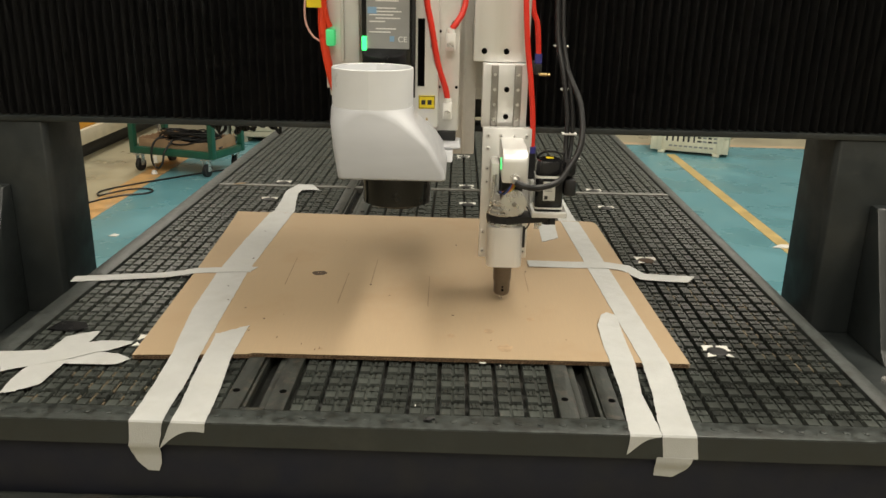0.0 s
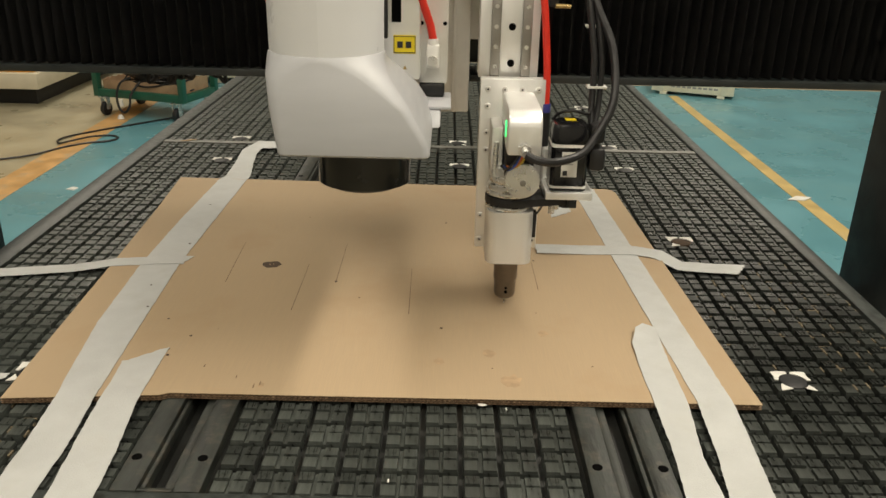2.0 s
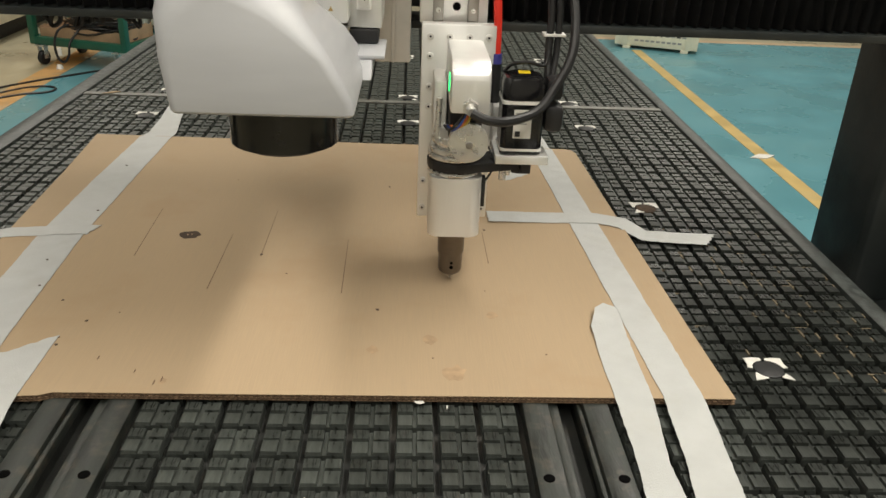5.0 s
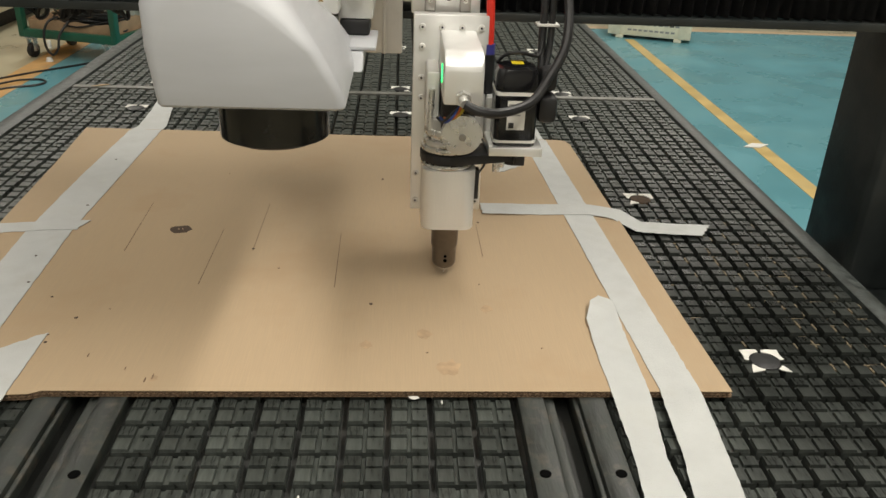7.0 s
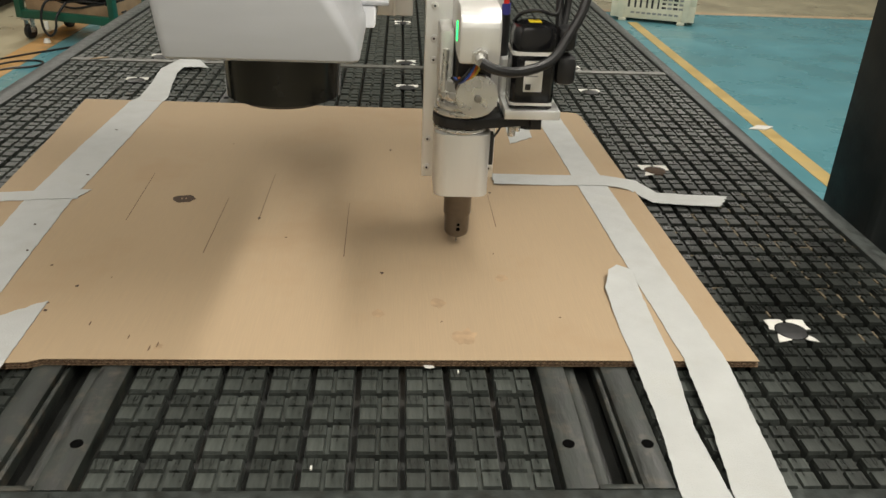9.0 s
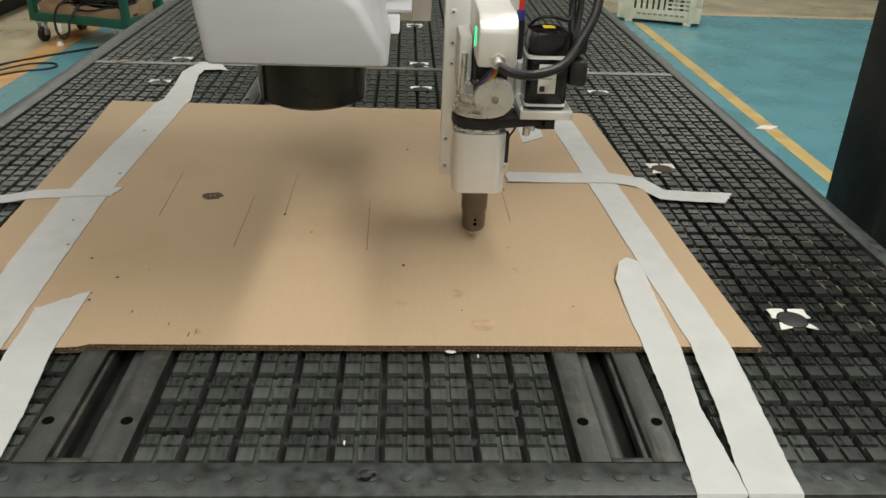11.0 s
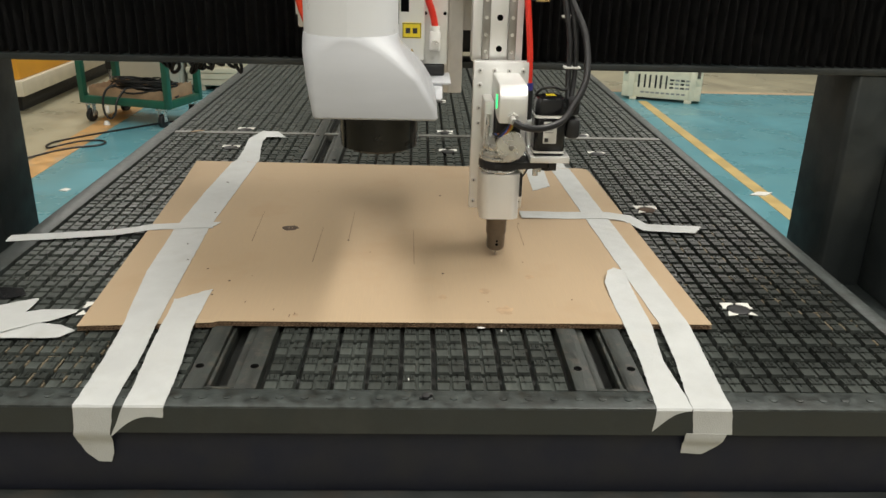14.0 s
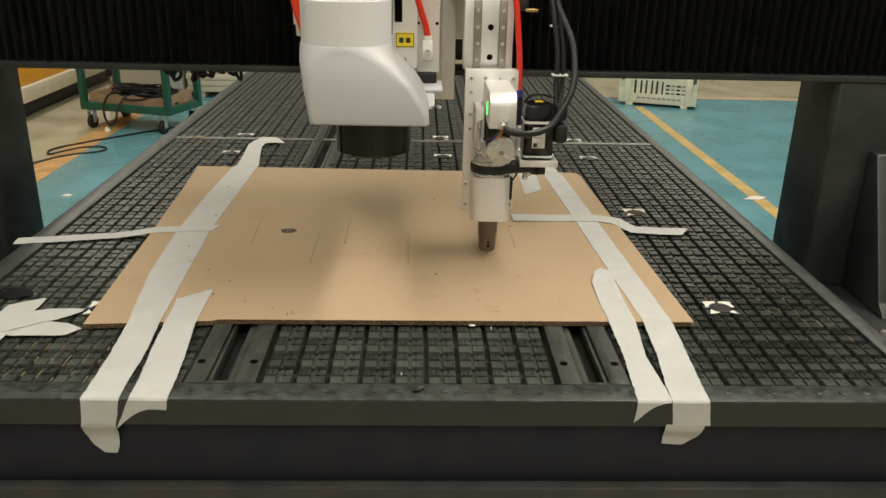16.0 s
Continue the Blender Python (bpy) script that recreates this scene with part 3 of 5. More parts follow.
tape_strip([(0.369, 0.430, ZC + 0.004), (0.362, 0.439, ZC + 0.011), (0.349, 0.427, ZC + 0.010), (0.337, 0.390, ZC + 0.003), (0.334, 0.30, ZC), (0.3335, 0.232, ZC), (0.334, 0.22, ZC - 0.001), (0.335, 0.12, ZB), (0.327, 0.03, ZB), (0.3252, 0.001, ZB), (0.3252, -0.0066, TOP + 0.0006), (0.3248, FY - 0.0004, TOP - 0.0022), (0.3225, FY, 0.915)],
           [(0.375, 0.418, ZC + 0.004), (0.381, 0.430, ZC + 0.009), (0.382, 0.417, ZC + 0.006), (0.382, 0.385, ZC + 0.001), (0.380, 0.30, ZC), (0.3795, 0.232, ZC), (0.379, 0.22, ZC - 0.001), (0.370, 0.12, ZB), (0.3738, 0.03, ZB), (0.3738, 0.001, ZB), (0.3738, -0.0066, TOP + 0.0006), (0.372, FY - 0.0004, TOP - 0.0022), (0.352, FY, 0.944)],
           "off-white masking tape with a curled end on the cardboard")
tape_strip([(0.287, 1.392, ZB), (0.284, 1.195, ZB), (0.283, 1.157, ZC), (0.279, 0.95, ZC)], [(0.341, 1.408, ZB), (0.334, 1.195, ZB), (0.333, 1.157, ZC), (0.326, 0.99, ZC)], "short off-white masking tape on the cardboard's back edge")
tape_strip([(-0.412, 1.497, ZB + 0.001), (-0.440, 1.545, ZB + 0.005), (-0.486, 1.534, ZB + 0.008), (-0.512, 1.454, ZB + 0.004), (-0.505, 1.35, ZB), (-0.499, 1.225, ZB), (-0.500, 1.168, ZC), (-0.506, 0.90, ZC), (-0.506, 0.66, ZC), (-0.492, 0.42, ZC), (-0.474, 0.29, ZC), (-0.463, 0.215, ZC), (-0.4625, 0.203, ZC - 0.001), (-0.460, 0.12, ZB), (-0.456, 0.03, ZB), (-0.4555, 0.001, ZB), (-0.4555, -0.0066, TOP + 0.0006), (-0.4552, FY - 0.0004, TOP - 0.0022), (-0.4600, FY, 0.905), (-0.4600, 0.0, 0.889), (-0.451, 0.001, 0.870), (-0.436, 0.001, 0.8555)],
           [(-0.406, 1.487, ZB), (-0.432, 1.487, ZB + 0.002), (-0.462, 1.472, ZB + 0.004), (-0.466, 1.425, ZB + 0.003), (-0.455, 1.33, ZB), (-0.438, 1.225, ZB), (-0.434, 1.168, ZC), (-0.4355, 0.90, ZC), (-0.437, 0.66, ZC), (-0.423, 0.42, ZC), (-0.4155, 0.29, ZC), (-0.411, 0.215, ZC), (-0.4105, 0.203, ZC - 0.001), (-0.407, 0.12, ZB), (-0.405, 0.03, ZB), (-0.4035, 0.001, ZB), (-0.4035, -0.0066, TOP + 0.0006), (-0.4035, FY - 0.0004, TOP - 0.0022), (-0.4120, FY, 0.905), (-0.4125, 0.0, 0.886), (-0.414, 0.001, 0.868), (-0.4190, 0.001, 0.8550)],
           "long off-white masking tape hanging over the bed's front edge")
tape_strip([(-0.409, 0.305, ZC), (-0.405, 0.26, ZC), (-0.404, 0.215, ZC), (-0.4035, 0.203, ZC - 0.001), (-0.400, 0.12, ZB), (-0.391, 0.03, ZB), (-0.3895, 0.001, ZB), (-0.3895, -0.0066, TOP + 0.0006), (-0.391, FY - 0.0004, TOP - 0.0022), (-0.4105, FY - 0.001, 0.902)],
           [(-0.356, 0.350, ZC), (-0.354, 0.26, ZC), (-0.353, 0.215, ZC), (-0.3525, 0.203, ZC - 0.001), (-0.345, 0.12, ZB), (-0.3375, 0.03, ZB), (-0.3365, 0.001, ZB), (-0.3365, -0.0066, TOP + 0.0006), (-0.3365, FY - 0.0004, TOP - 0.0022), (-0.3395, FY, 0.932)],
           "off-white masking tape lying from the cardboard to the front edge", cup=0.013)
tape_line([(0.226, 0.766, ZC + 0.002), (0.32, 0.768, ZC), (0.42, 0.768, ZC + 0.0015), (0.464, 0.750, ZC + 0.001), (0.497, 0.719, ZB), (0.55, 0.712, ZB), (0.612, 0.708, ZB)], 0.046, "narrow off-white masking tape laid across the long one", 0.0, 0.012)
tape_line([(-0.825, 0.603, ZB), (-0.70, 0.628, ZB), (-0.625, 0.645, ZB + 0.0005), (-0.59, 0.651, ZB + 0.004), (-0.566, 0.655, ZC - 0.001), (-0.555, 0.657, ZC + 0.0004), (-0.50, 0.665, ZC + 0.0003), (-0.487, 0.667, ZC + 0.0014), (-0.437, 0.672, ZC + 0.0014), (-0.426, 0.673, ZC + 0.0006)], 0.036, "narrow off-white masking tape from the bed onto the cardboard", 0.0, 0.006)
for x, y in ((-0.446, 0.752), (-0.433, 0.478), (-0.455, 0.56), (-0.47, 0.98)):
    single("speck", disc(x, y, ZC + 0.0009, 0.0022, 0.0016, 8, 0.4), BURN, (x, y, ZC), "tiny dark speck stuck to the masking tape", "speck", "specks on the tape")
C_LABEL = "crossed piece of off-white masking tape on the grid"
for left, right in (([(-0.86, 0.214, ZB), (-0.783, 0.221, ZB), (-0.689, 0.231, ZB + 0.001), (-0.590, 0.229, ZB), (-0.565, 0.224, ZB), (-0.540, 0.208, ZB)],
                     [(-0.84, 0.160, ZB), (-0.755, 0.170, ZB), (-0.641, 0.177, ZB + 0.001), (-0.575, 0.179, ZB), (-0.552, 0.182, ZB), (-0.537, 0.204, ZB)]),
                    ([(-0.700, 0.064, ZB), (-0.705, 0.118, ZB + 0.0012), (-0.697, 0.200, ZB + 0.0026), (-0.692, 0.290, ZB + 0.001), (-0.672, 0.308, ZB), (-0.645, 0.322, ZB)],
                     [(-0.672, 0.078, ZB), (-0.648, 0.098, ZB + 0.0012), (-0.643, 0.177, ZB + 0.0026), (-0.640, 0.262, ZB + 0.001), (-0.639, 0.285, ZB), (-0.640, 0.318, ZB)]),
                    ([(-0.76, 0.182, ZB + 0.0008), (-0.690, 0.232, ZB + 0.0034), (-0.640, 0.265, ZB + 0.002), (-0.616, 0.279, ZB), (-0.560, 0.280, ZB)],
                     [(-0.74, 0.140, ZB + 0.0008), (-0.650, 0.186, ZB + 0.0034), (-0.610, 0.222, ZB + 0.002), (-0.590, 0.236, ZB), (-0.558, 0.270, ZB)])):
    tagged(tape_strip(left, right, C_LABEL), group="crossed tapes")


# ---- vacuum ports and litter on the bed ----
def port(x, y, k):
    e = empty_thing("vacuum_port", (x, y, PAD), "round dark vacuum port with torn white paper round it", "vacuum port", "ports in the grid")
    part("cap", cyl((x, y, PAD - 0.006), (x, y, PAD + 0.0012), 0.019, seg=24, bevel=0.001), RUBBER if k != 1 else RUST, e)
    rnd = random.Random(40 + k)
    for cx, cy, keep in ((-1, 1, 0.95), (1, 1, 0.95), (-1, -1, 0.60), (1, -1, 0.34)):
        if k and cy < 0 and rnd.random() < 0.7:
            continue
        # what is left of one corner of a square sheet round the port
        h, r0, a0 = 0.0262, 0.0203, math.atan2(cy, cx)
        half = radians(44) * keep * rnd.uniform(0.9, 1.0)
        inner = [(x + r0 * math.cos(a0 + t), y + r0 * math.sin(a0 + t)) for t in (-half, -half * 0.5, 0, half * 0.5, half)]
        outer = []
        for t in (half * 0.96, half * 0.55, 0, -half * 0.5, -half * 0.97):
            reach = h / max(abs(math.cos(a0 + t)), abs(math.sin(a0 + t))) * rnd.uniform(0.93, 1.03)
            if cy < 0:
                reach = r0 + (reach - r0) * (1.0 - 0.75 * abs(t) / half)
            outer.append((x + reach * math.cos(a0 + t), y + reach * math.sin(a0 + t)))
        part("paper_scrap", prism(inner + outer, PAD + 0.0004, PAD + 0.0014, axis="z"), PAPER, e, "torn white paper scrap")
    return e


for k, (x, y) in enumerate(PORTS):
    port(x, y, k)
single("paper_scrap", prism([(-0.712, 1.545), (-0.69, 1.552), (-0.672, 1.568), (-0.688, 1.566)], TOP, TOP + 0.002, axis="z"), CARD, (-0.69, 1.556, TOP), "small torn cardboard scrap on the bed's seam", "scrap")
bm = prism([(-0.75, 0.33), (-0.70, 0.322), (-0.672, 0.34), (-0.69, 0.368), (-0.74, 0.372)], PAD + 0.0003, PAD + 0.0018, axis="z")
single("oil_patch", bm, GLOSSBLK, (-0.71, 0.345, PAD), "shiny black oil patch on the grid", "oil patch")
single("paper_scrap", prism([(2.14, 4.0), (2.24, 3.99), (2.31, 4.05), (2.22, 4.07)], 0.006, 0.012, axis="z"), PAPER, (2.22, 4.03, 0.006), "crumpled white paper scrap on the floor line", "scrap")
single("paper_scrap", prism([(-2.22, 3.89), (-2.17, 3.88), (-2.16, 3.92), (-2.2, 3.94)], 0.003, 0.009, axis="z"), PAPER, (-2.19, 3.91, 0.003), "small white paper scrap on the blue floor", "scrap")
rnd = random.Random(3)
for x, y in ((-0.012, 0.068), (0.135, 0.222)):
    single("plastic_chip", box(x - 0.001, x + 0.001, y - 0.0028, y + 0.0028, PAD + 0.0004, PAD + 0.0025, 0.0005), PAPER, (x, y, PAD), "tiny white plastic chip on the grid", "chip")

# ---- gantry ----
gantry = empty_thing("gantry", (0, GY + 0.4, 0.86), "dark painted steel gantry bridging the router bed", "gantry")
YF, YB = GY + 0.305, GY + 0.485
for s in (-1, 1):
    xi, xo = s * 0.957, s * 1.148
    leg = part("leg", prism([(xi, YF + 0.012), (xi + s * 0.012, YF), (xo - s * 0.012, YF), (xo, YF + 0.012), (xo, YB), (xi, YB)], 0.7715, 1.2715, 0.004, axis="z"), FRAME, gantry)
    # slanted box brace before the leg
    ya, yb = YF - 0.002, YF - 0.20
    bx0, bx1 = sorted((s * 1.063, s * 1.128))
    part("brace", prism([(ya, 1.115), (ya, 0.772), (yb, 0.772), (yb + 0.03, 0.80), (ya - 0.035, 1.115)], bx0, bx1, 0.004, axis="x"), FRAME, gantry, "slanted steel brace")
    cx0, cx1 = sorted((s * 0.83, s * 1.20))
    base = part("base_plate", box(cx0, cx1, YF - 0.42, YB + 0.02, 0.742, 0.771, 0.003), FRAME, gantry)
    for by in (-0.36, -0.27):
        for bx in (1.03, 1.16):
            part("bolt", cyl((s * bx, YF + by, 0.771), (s * bx, YF + by, 0.780), 0.009, seg=6), STEEL, base, "bright hexagon bolt")
part("beam", box(-1.35, 1.35, GY + 0.345, GY + 0.50, 1.30, 1.715, 0.006), FRAME, gantry)
part("bottom_rail", box(-1.38, 1.38, GY + 0.302, GY + 0.395, 1.272, 1.2855, 0.002), FRAME, gantry, "grey steel rail under the bellows")
part("top_rail", box(-1.38, 1.38, GY + 0.302, GY + 0.395, 1.74, 1.753, 0.002), FRAME, gantry)


def bellows(x0, x1):
    bm = bmesh.new()
    n = int((x1 - x0) / 0.0105)
    prev = None
    for k in range(n + 1):
        x = x0 + (x1 - x0) * k / n
        y = GY + (0.309 if k % 2 else 0.331) + wear.uniform(-0.0012, 0.0012)
        cur = [bm.verts.new((x, y, z)) for z in (1.2875, 1.738)]
        if prev:
            bm.faces.new((prev[0], cur[0], cur[1], prev[1]))
        prev = cur
    bmesh.ops.solidify(bm, geom=bm.faces[:], thickness=0.0012)
    ob = part("bellows", bm, BELLOWS, gantry, "black pleated cloth bellows")
    return ob


bellows(-1.37, GX - 0.36)
bellows(GX + 0.046, 1.37)

# ---- carriage plates behind the tools ----
carriage = empty_thing("tool_carriage", g(-0.15, 0.25, 1.24), "pale aluminium carriage plates behind the tool heads", "carriage")
part("slide_plate", box(*sorted((GX - 0.165, GX - 0.068)), GY + 0.195, GY + 0.222, 1.238, 1.95, 0.003), ALUMATT, carriage)
part("side_fin", box(GX - 0.128, GX - 0.120, GY + 0.182, GY + 0.1945, 1.31, 1.95, 0.001), ALUMATT, carriage)
part("side_fin", box(GX - 0.098, GX - 0.092, GY + 0.184, GY + 0.1945, 1.24, 1.95, 0.001), ALUMATT, carriage)
part("back_plate", box(GX - 0.40, GX + 0.044, GY + 0.2225, GY + 0.30, 1.36, 1.95, 0.004), ALUMATT, carriage)
up = part("upper_plate", box(GX - 0.077, GX + 0.042, GY + 0.122, GY + 0.1945, 1.4525, 1.95, 0.003), ALU, carriage)
for x in (-0.054, -0.007):
    part("screw_bore", cyl(g(x, 0.1225, 1.475), g(x, 0.1205, 1.475), 0.0062, seg=20), DARKHOLE, up)
    part("screw_bore", cyl(g(x, 0.1225, 1.60), g(x, 0.1205, 1.60), 0.0062, seg=20), DARKHOLE, up)

# ---- knife head ----
knife = empty_thing("knife_head", g(0, 0, 0.963), "silver knife cutting head lowered onto the cardboard", "knife head")
column = part("column", box(GX - 0.056, GX + 0.040, GY + 0.098, GY + 0.15, 1.317, 1.4515, 0.002), ALU, knife)
for x0, x1 in ((-0.038, -0.023), (0.011, 0.026)):
    r = part("guide_rail", box(GX + x0, GX + x1, GY + 0.086, GY + 0.0978, 1.318, 1.449, 0.0015), RAILG, column, "grey steel guide rail")
    for k in range(4):
        z = 1.337 + 0.031 * k
        part("screw", cyl(g((x0 + x1) / 2, 0.0862, z), g((x0 + x1) / 2, 0.0848, z), 0.0034, seg=14), STEEL, r)
for z in (1.341, 1.398):
    part("screw_bore", cyl(g(-0.0045, 0.0982, z), g(-0.0045, 0.0965, z), 0.0058, seg=20), DARKHOLE, column)
plate = part("back_plate", box(GX - 0.053, GX + 0.051, GY + 0.060, GY + 0.0835, 1.036, 1.3225, 0.0018), ALU, knife)
for x, z in ((-0.041, 1.306), (-0.014, 1.306), (0.0135, 1.306), (0.040, 1.306), (-0.041, 1.279), (0.040, 1.279), (-0.041, 1.236), (0.040, 1.236), (-0.041, 1.207), (0.040, 1.207), (-0.046, 1.094), (0.044, 1.094), (-0.046, 1.051), (0.044, 1.051)):
    s = part("screw", cyl(g(x, 0.0605, z), g(x, 0.0572, z), 0.0047, seg=14, bevel=0.0008), ALUMATT, plate)
    part("socket", cyl(g(x, 0.0573, z), g(x, 0.0569, z), 0.0017, seg=6), DARKHOLE, s)
# housing: a rounded hood, its front face before the plate
prof = [(0.0595, 1.243), (0.0595, 1.303), (-0.060, 1.303)] + [(-0.060 - 0.026 * math.sin(a), 1.277 + 0.026 * math.cos(a)) for a in [radians(15 * k) for k in range(1, 7)]] + [(-0.086, 1.238), (-0.030, 1.238), (-0.02, 1.243)]
hx0, hx1 = GX - 0.017, GX + 0.033
housing = part("housing", prism([(GY + a, b) for a, b in prof], hx0, hx1, 0.004, axis="x"), ALU, knife, "rounded silver sensor housing")
part("status_light", box(hx0 - 0.0012, hx0 + 0.0002, GY - 0.052, GY - 0.044, 1.258, 1.281, 0.0003), LED, housing, "green status light")
part("cable_gland", joined(lambda b: cyl(g(0.008, -0.0855, 1.248), g(0.008, -0.092, 1.247), 0.0105, b, seg=6), lambda b: cyl(g(0.008, -0.092, 1.247), g(0.009, -0.104, 1.245), 0.0068, b, r2=0.0055, seg=16)), STEEL, housing, "bright cable gland")
part("sensor_block", box(GX - 0.036, GX - 0.0175, GY - 0.012, GY + 0.0595, 1.185, 1.262, 0.004), ALUMATT, knife)
part("link_rod", cyl(g(-0.028, -0.016, 1.24), g(-0.030, -0.016, 1.185), 0.004, seg=12), STEEL, knife)
part("inner_block", box(GX - 0.016, GX + 0.028, GY - 0.045, GY + 0.0595, 1.19, 1.2375, 0.004), RUBBER, knife)
disc_ob = part("crank_disc", cyl(g(0.010, -0.050, 1.192), g(0.010, -0.062, 1.192), 0.0265, seg=40, bevel=0.001), STEEL, knife, "round polished crank disc")
part("disc_screw", cyl(g(0.011, -0.062, 1.190), g(0.011, -0.066, 1.190), 0.0048, seg=16, bevel=0.0008), RAILG, disc_ob)
for k, (m, dx, dz) in enumerate(((WIRE_O, -0.003, 0), (WIRE_Y, 0.002, 0.002), (WIRE_B, -0.008, -0.003), (INK, -0.012, -0.002))):
    part("wire", tube([g(0.010 + dx * 0.3, -0.070, 1.240), g(0.006 + dx, -0.076, 1.226 + dz), g(-0.004 + dx, -0.068, 1.214 + dz), g(-0.010 + dx, -0.05, 1.212)], 0.0017, seg=6), m, knife)
part("neck", cyl(g(-0.003, 0, 1.158), g(-0.003, 0, 1.20), 0.030, seg=32, bevel=0.002), STEEL, knife)
for k, (z0, z1, r) in enumerate(((1.176, 1.186, 0.0335), (1.163, 1.171, 0.0355), (1.1555, 1.1625, 0.038), (1.1335, 1.139, 0.0375))):
    part("ring", cyl(g(-0.003, 0, z0), g(-0.003, 0, z1), r, seg=40, bevel=0.0015), STEEL, knife)
part("pulley", cyl(g(-0.003, 0, 1.1395), g(-0.003, 0, 1.155), 0.036, seg=40), RUBBER, knife)
# belt round both pulleys
MX, MY = 0.086, 0.0
belt_out = []
for cx, cy, r, a0, a1 in ((-0.003, 0.0, 0.039, 70, 290), (MX, MY, 0.014, -70, 70)):
    for k in range(13):
        a = radians(a0 + (a1 - a0) * k / 12)
        belt_out.append((GX + cx + r * math.cos(a), GY + cy + r * math.sin(a)))
part("belt", prism(belt_out, 1.1405, 1.1535, 0.001, axis="z"), RUBBER, knife, "black toothed drive belt")
body = part("body", loft([rounded_ring(GX - 0.0385, GX + 0.0345, GY - 0.037, GY + 0.0595, z, 0.017, 7) for z in (1.046, 1.1325)]), ALU, knife, "square rounded aluminium tool body")
part("side_sensor", box(GX + 0.0352, GX + 0.041, GY - 0.012, GY + 0.004, 1.083, 1.126, 0.001), RUBBER, knife)
part("sensor_lead", tube([g(0.041, -0.004, 1.12), g(0.049, -0.004, 1.135), g(0.048, 0.0, 1.158), g(0.040, 0.01, 1.17)], 0.0016, seg=6), RUBBER, knife)
noz = part("nozzle", loft([[(GX - 0.003 + r * math.cos(a), GY + r * math.sin(a), z) for a in [2 * math.pi * k / 32 for k in range(32)]]
           for z, r in ((0.9725, 0.011), (0.976, 0.0155), (0.980, 0.0172), (1.006, 0.0178), (1.008, 0.0192), (1.0455, 0.0197))]), NOZ, knife, "brown-grey steel knife nozzle")
part("set_screw", cyl(g(-0.002, -0.0168, 0.988), g(-0.002, -0.0180, 0.988), 0.0028, seg=12), DARKHOLE, noz)
part("set_screw", cyl(g(-0.002, -0.0168, 0.995), g(-0.002, -0.0180, 0.995), 0.0022, seg=12), DARKHOLE, noz)
part("blade", prism([(GX - 0.0060, 0.974), (GX - 0.0, 0.974), (GX - 0.0008, 0.965), (GX - 0.003, 0.9602)], GY - 0.0006, GY + 0.0006), STEEL, noz, "thin bright steel blade")
# motor beside the head
bracket = part("motor_bracket", box(GX + 0.050, GX + 0.1225, GY - 0.033, GY + 0.040, 1.1545, 1.1665, 0.0012), ALU, knife, "flat aluminium motor bracket")
part("bracket_arm", box(GX + 0.0515, GX + 0.064, GY + 0.0405, GY + 0.0835, 1.1545, 1.215, 0.002), ALU, knife)
motor = part("motor", prism([(GX + a, GY + b) for a, b in ((0.056, -0.022), (0.062, -0.028), (0.106, -0.028), (0.112, -0.022), (0.112, 0.022), (0.106, 0.028), (0.062, 0.028), (0.056, 0.022))], 1.167, 1.236, 0.001, axis="z"), GLOSSBLK, knife, "black square stepper motor")
part("motor_cap", loft([rounded_ring(GX + 0.056 - e, GX + 0.112 + e, GY - 0.028 - e, GY + 0.028 + e, z, 0.012, 6) for z, e in ((1.2415, 0.0), (1.262, 0.0), (1.270, -0.003), (1.274, -0.012))]), GLOSSBLK, motor)
for z0, z1 in ((1.2365, 1.241), (1.1720, 1.1755)):
    part("motor_band", loft([rounded_ring(GX + 0.0553, GX + 0.1127, GY - 0.0287, GY + 0.0287, z, 0.007, 5) for z in (z0, z1)]), WHITEP, motor, "pale cable tie round the motor")
tag = part("label", box(GX + 0.0715, GX + 0.0955, GY - 0.0292, GY - 0.0283, 1.1905, 1.230), PAPER, motor, "white printed motor label")
for z in (1.224, 1.219, 1.2145, 1.210):
    part("print_bar", box(GX + 0.0735, GX + 0.0735 + wear.uniform(0.010, 0.019), GY - 0.0297, GY - 0.0293, z, z + 0.0018), LABELG, tag)
part("print_bar", box(GX + 0.074, GX + 0.081, GY - 0.0297, GY - 0.0293, 1.193, 1.2005), INK, tag)
part("cap_sticker", box(GX + 0.076, GX + 0.092, GY - 0.010, GY + 0.006, 1.2742, 1.2748), YELLOW, motor, "small yellow sticker")
part("connector", box(GX + 0.1135, GX + 0.141, GY - 0.020, GY + 0.020, 1.196, 1.234, 0.009), RUBBER, motor, "black plug on the motor")
part("connector", box(GX + 0.1135, GX + 0.139, GY - 0.014, GY + 0.022, 1.238, 1.270, 0.009), RUBBER, motor)
part("shaft_pulley", cyl(g(MX, MY, 1.1545), g(MX, MY, 1.134), 0.0115, seg=20), RUBBER, bracket)
part("stud", cyl(g(0.0635, -0.012, 1.1545), g(0.0635, -0.012, 1.125), 0.0052, seg=14, bevel=0.001), STEEL, bracket)
part("stud", cyl(g(0.071, -0.012, 1.1545), g(0.071, -0.012, 1.132), 0.0040, seg=14, bevel=0.001), STEEL, bracket)
part("end_stop", box(GX + 0.087, GX + 0.101, GY - 0.022, GY - 0.008, 1.1375, 1.1535, 0.001), RUBBER, bracket)

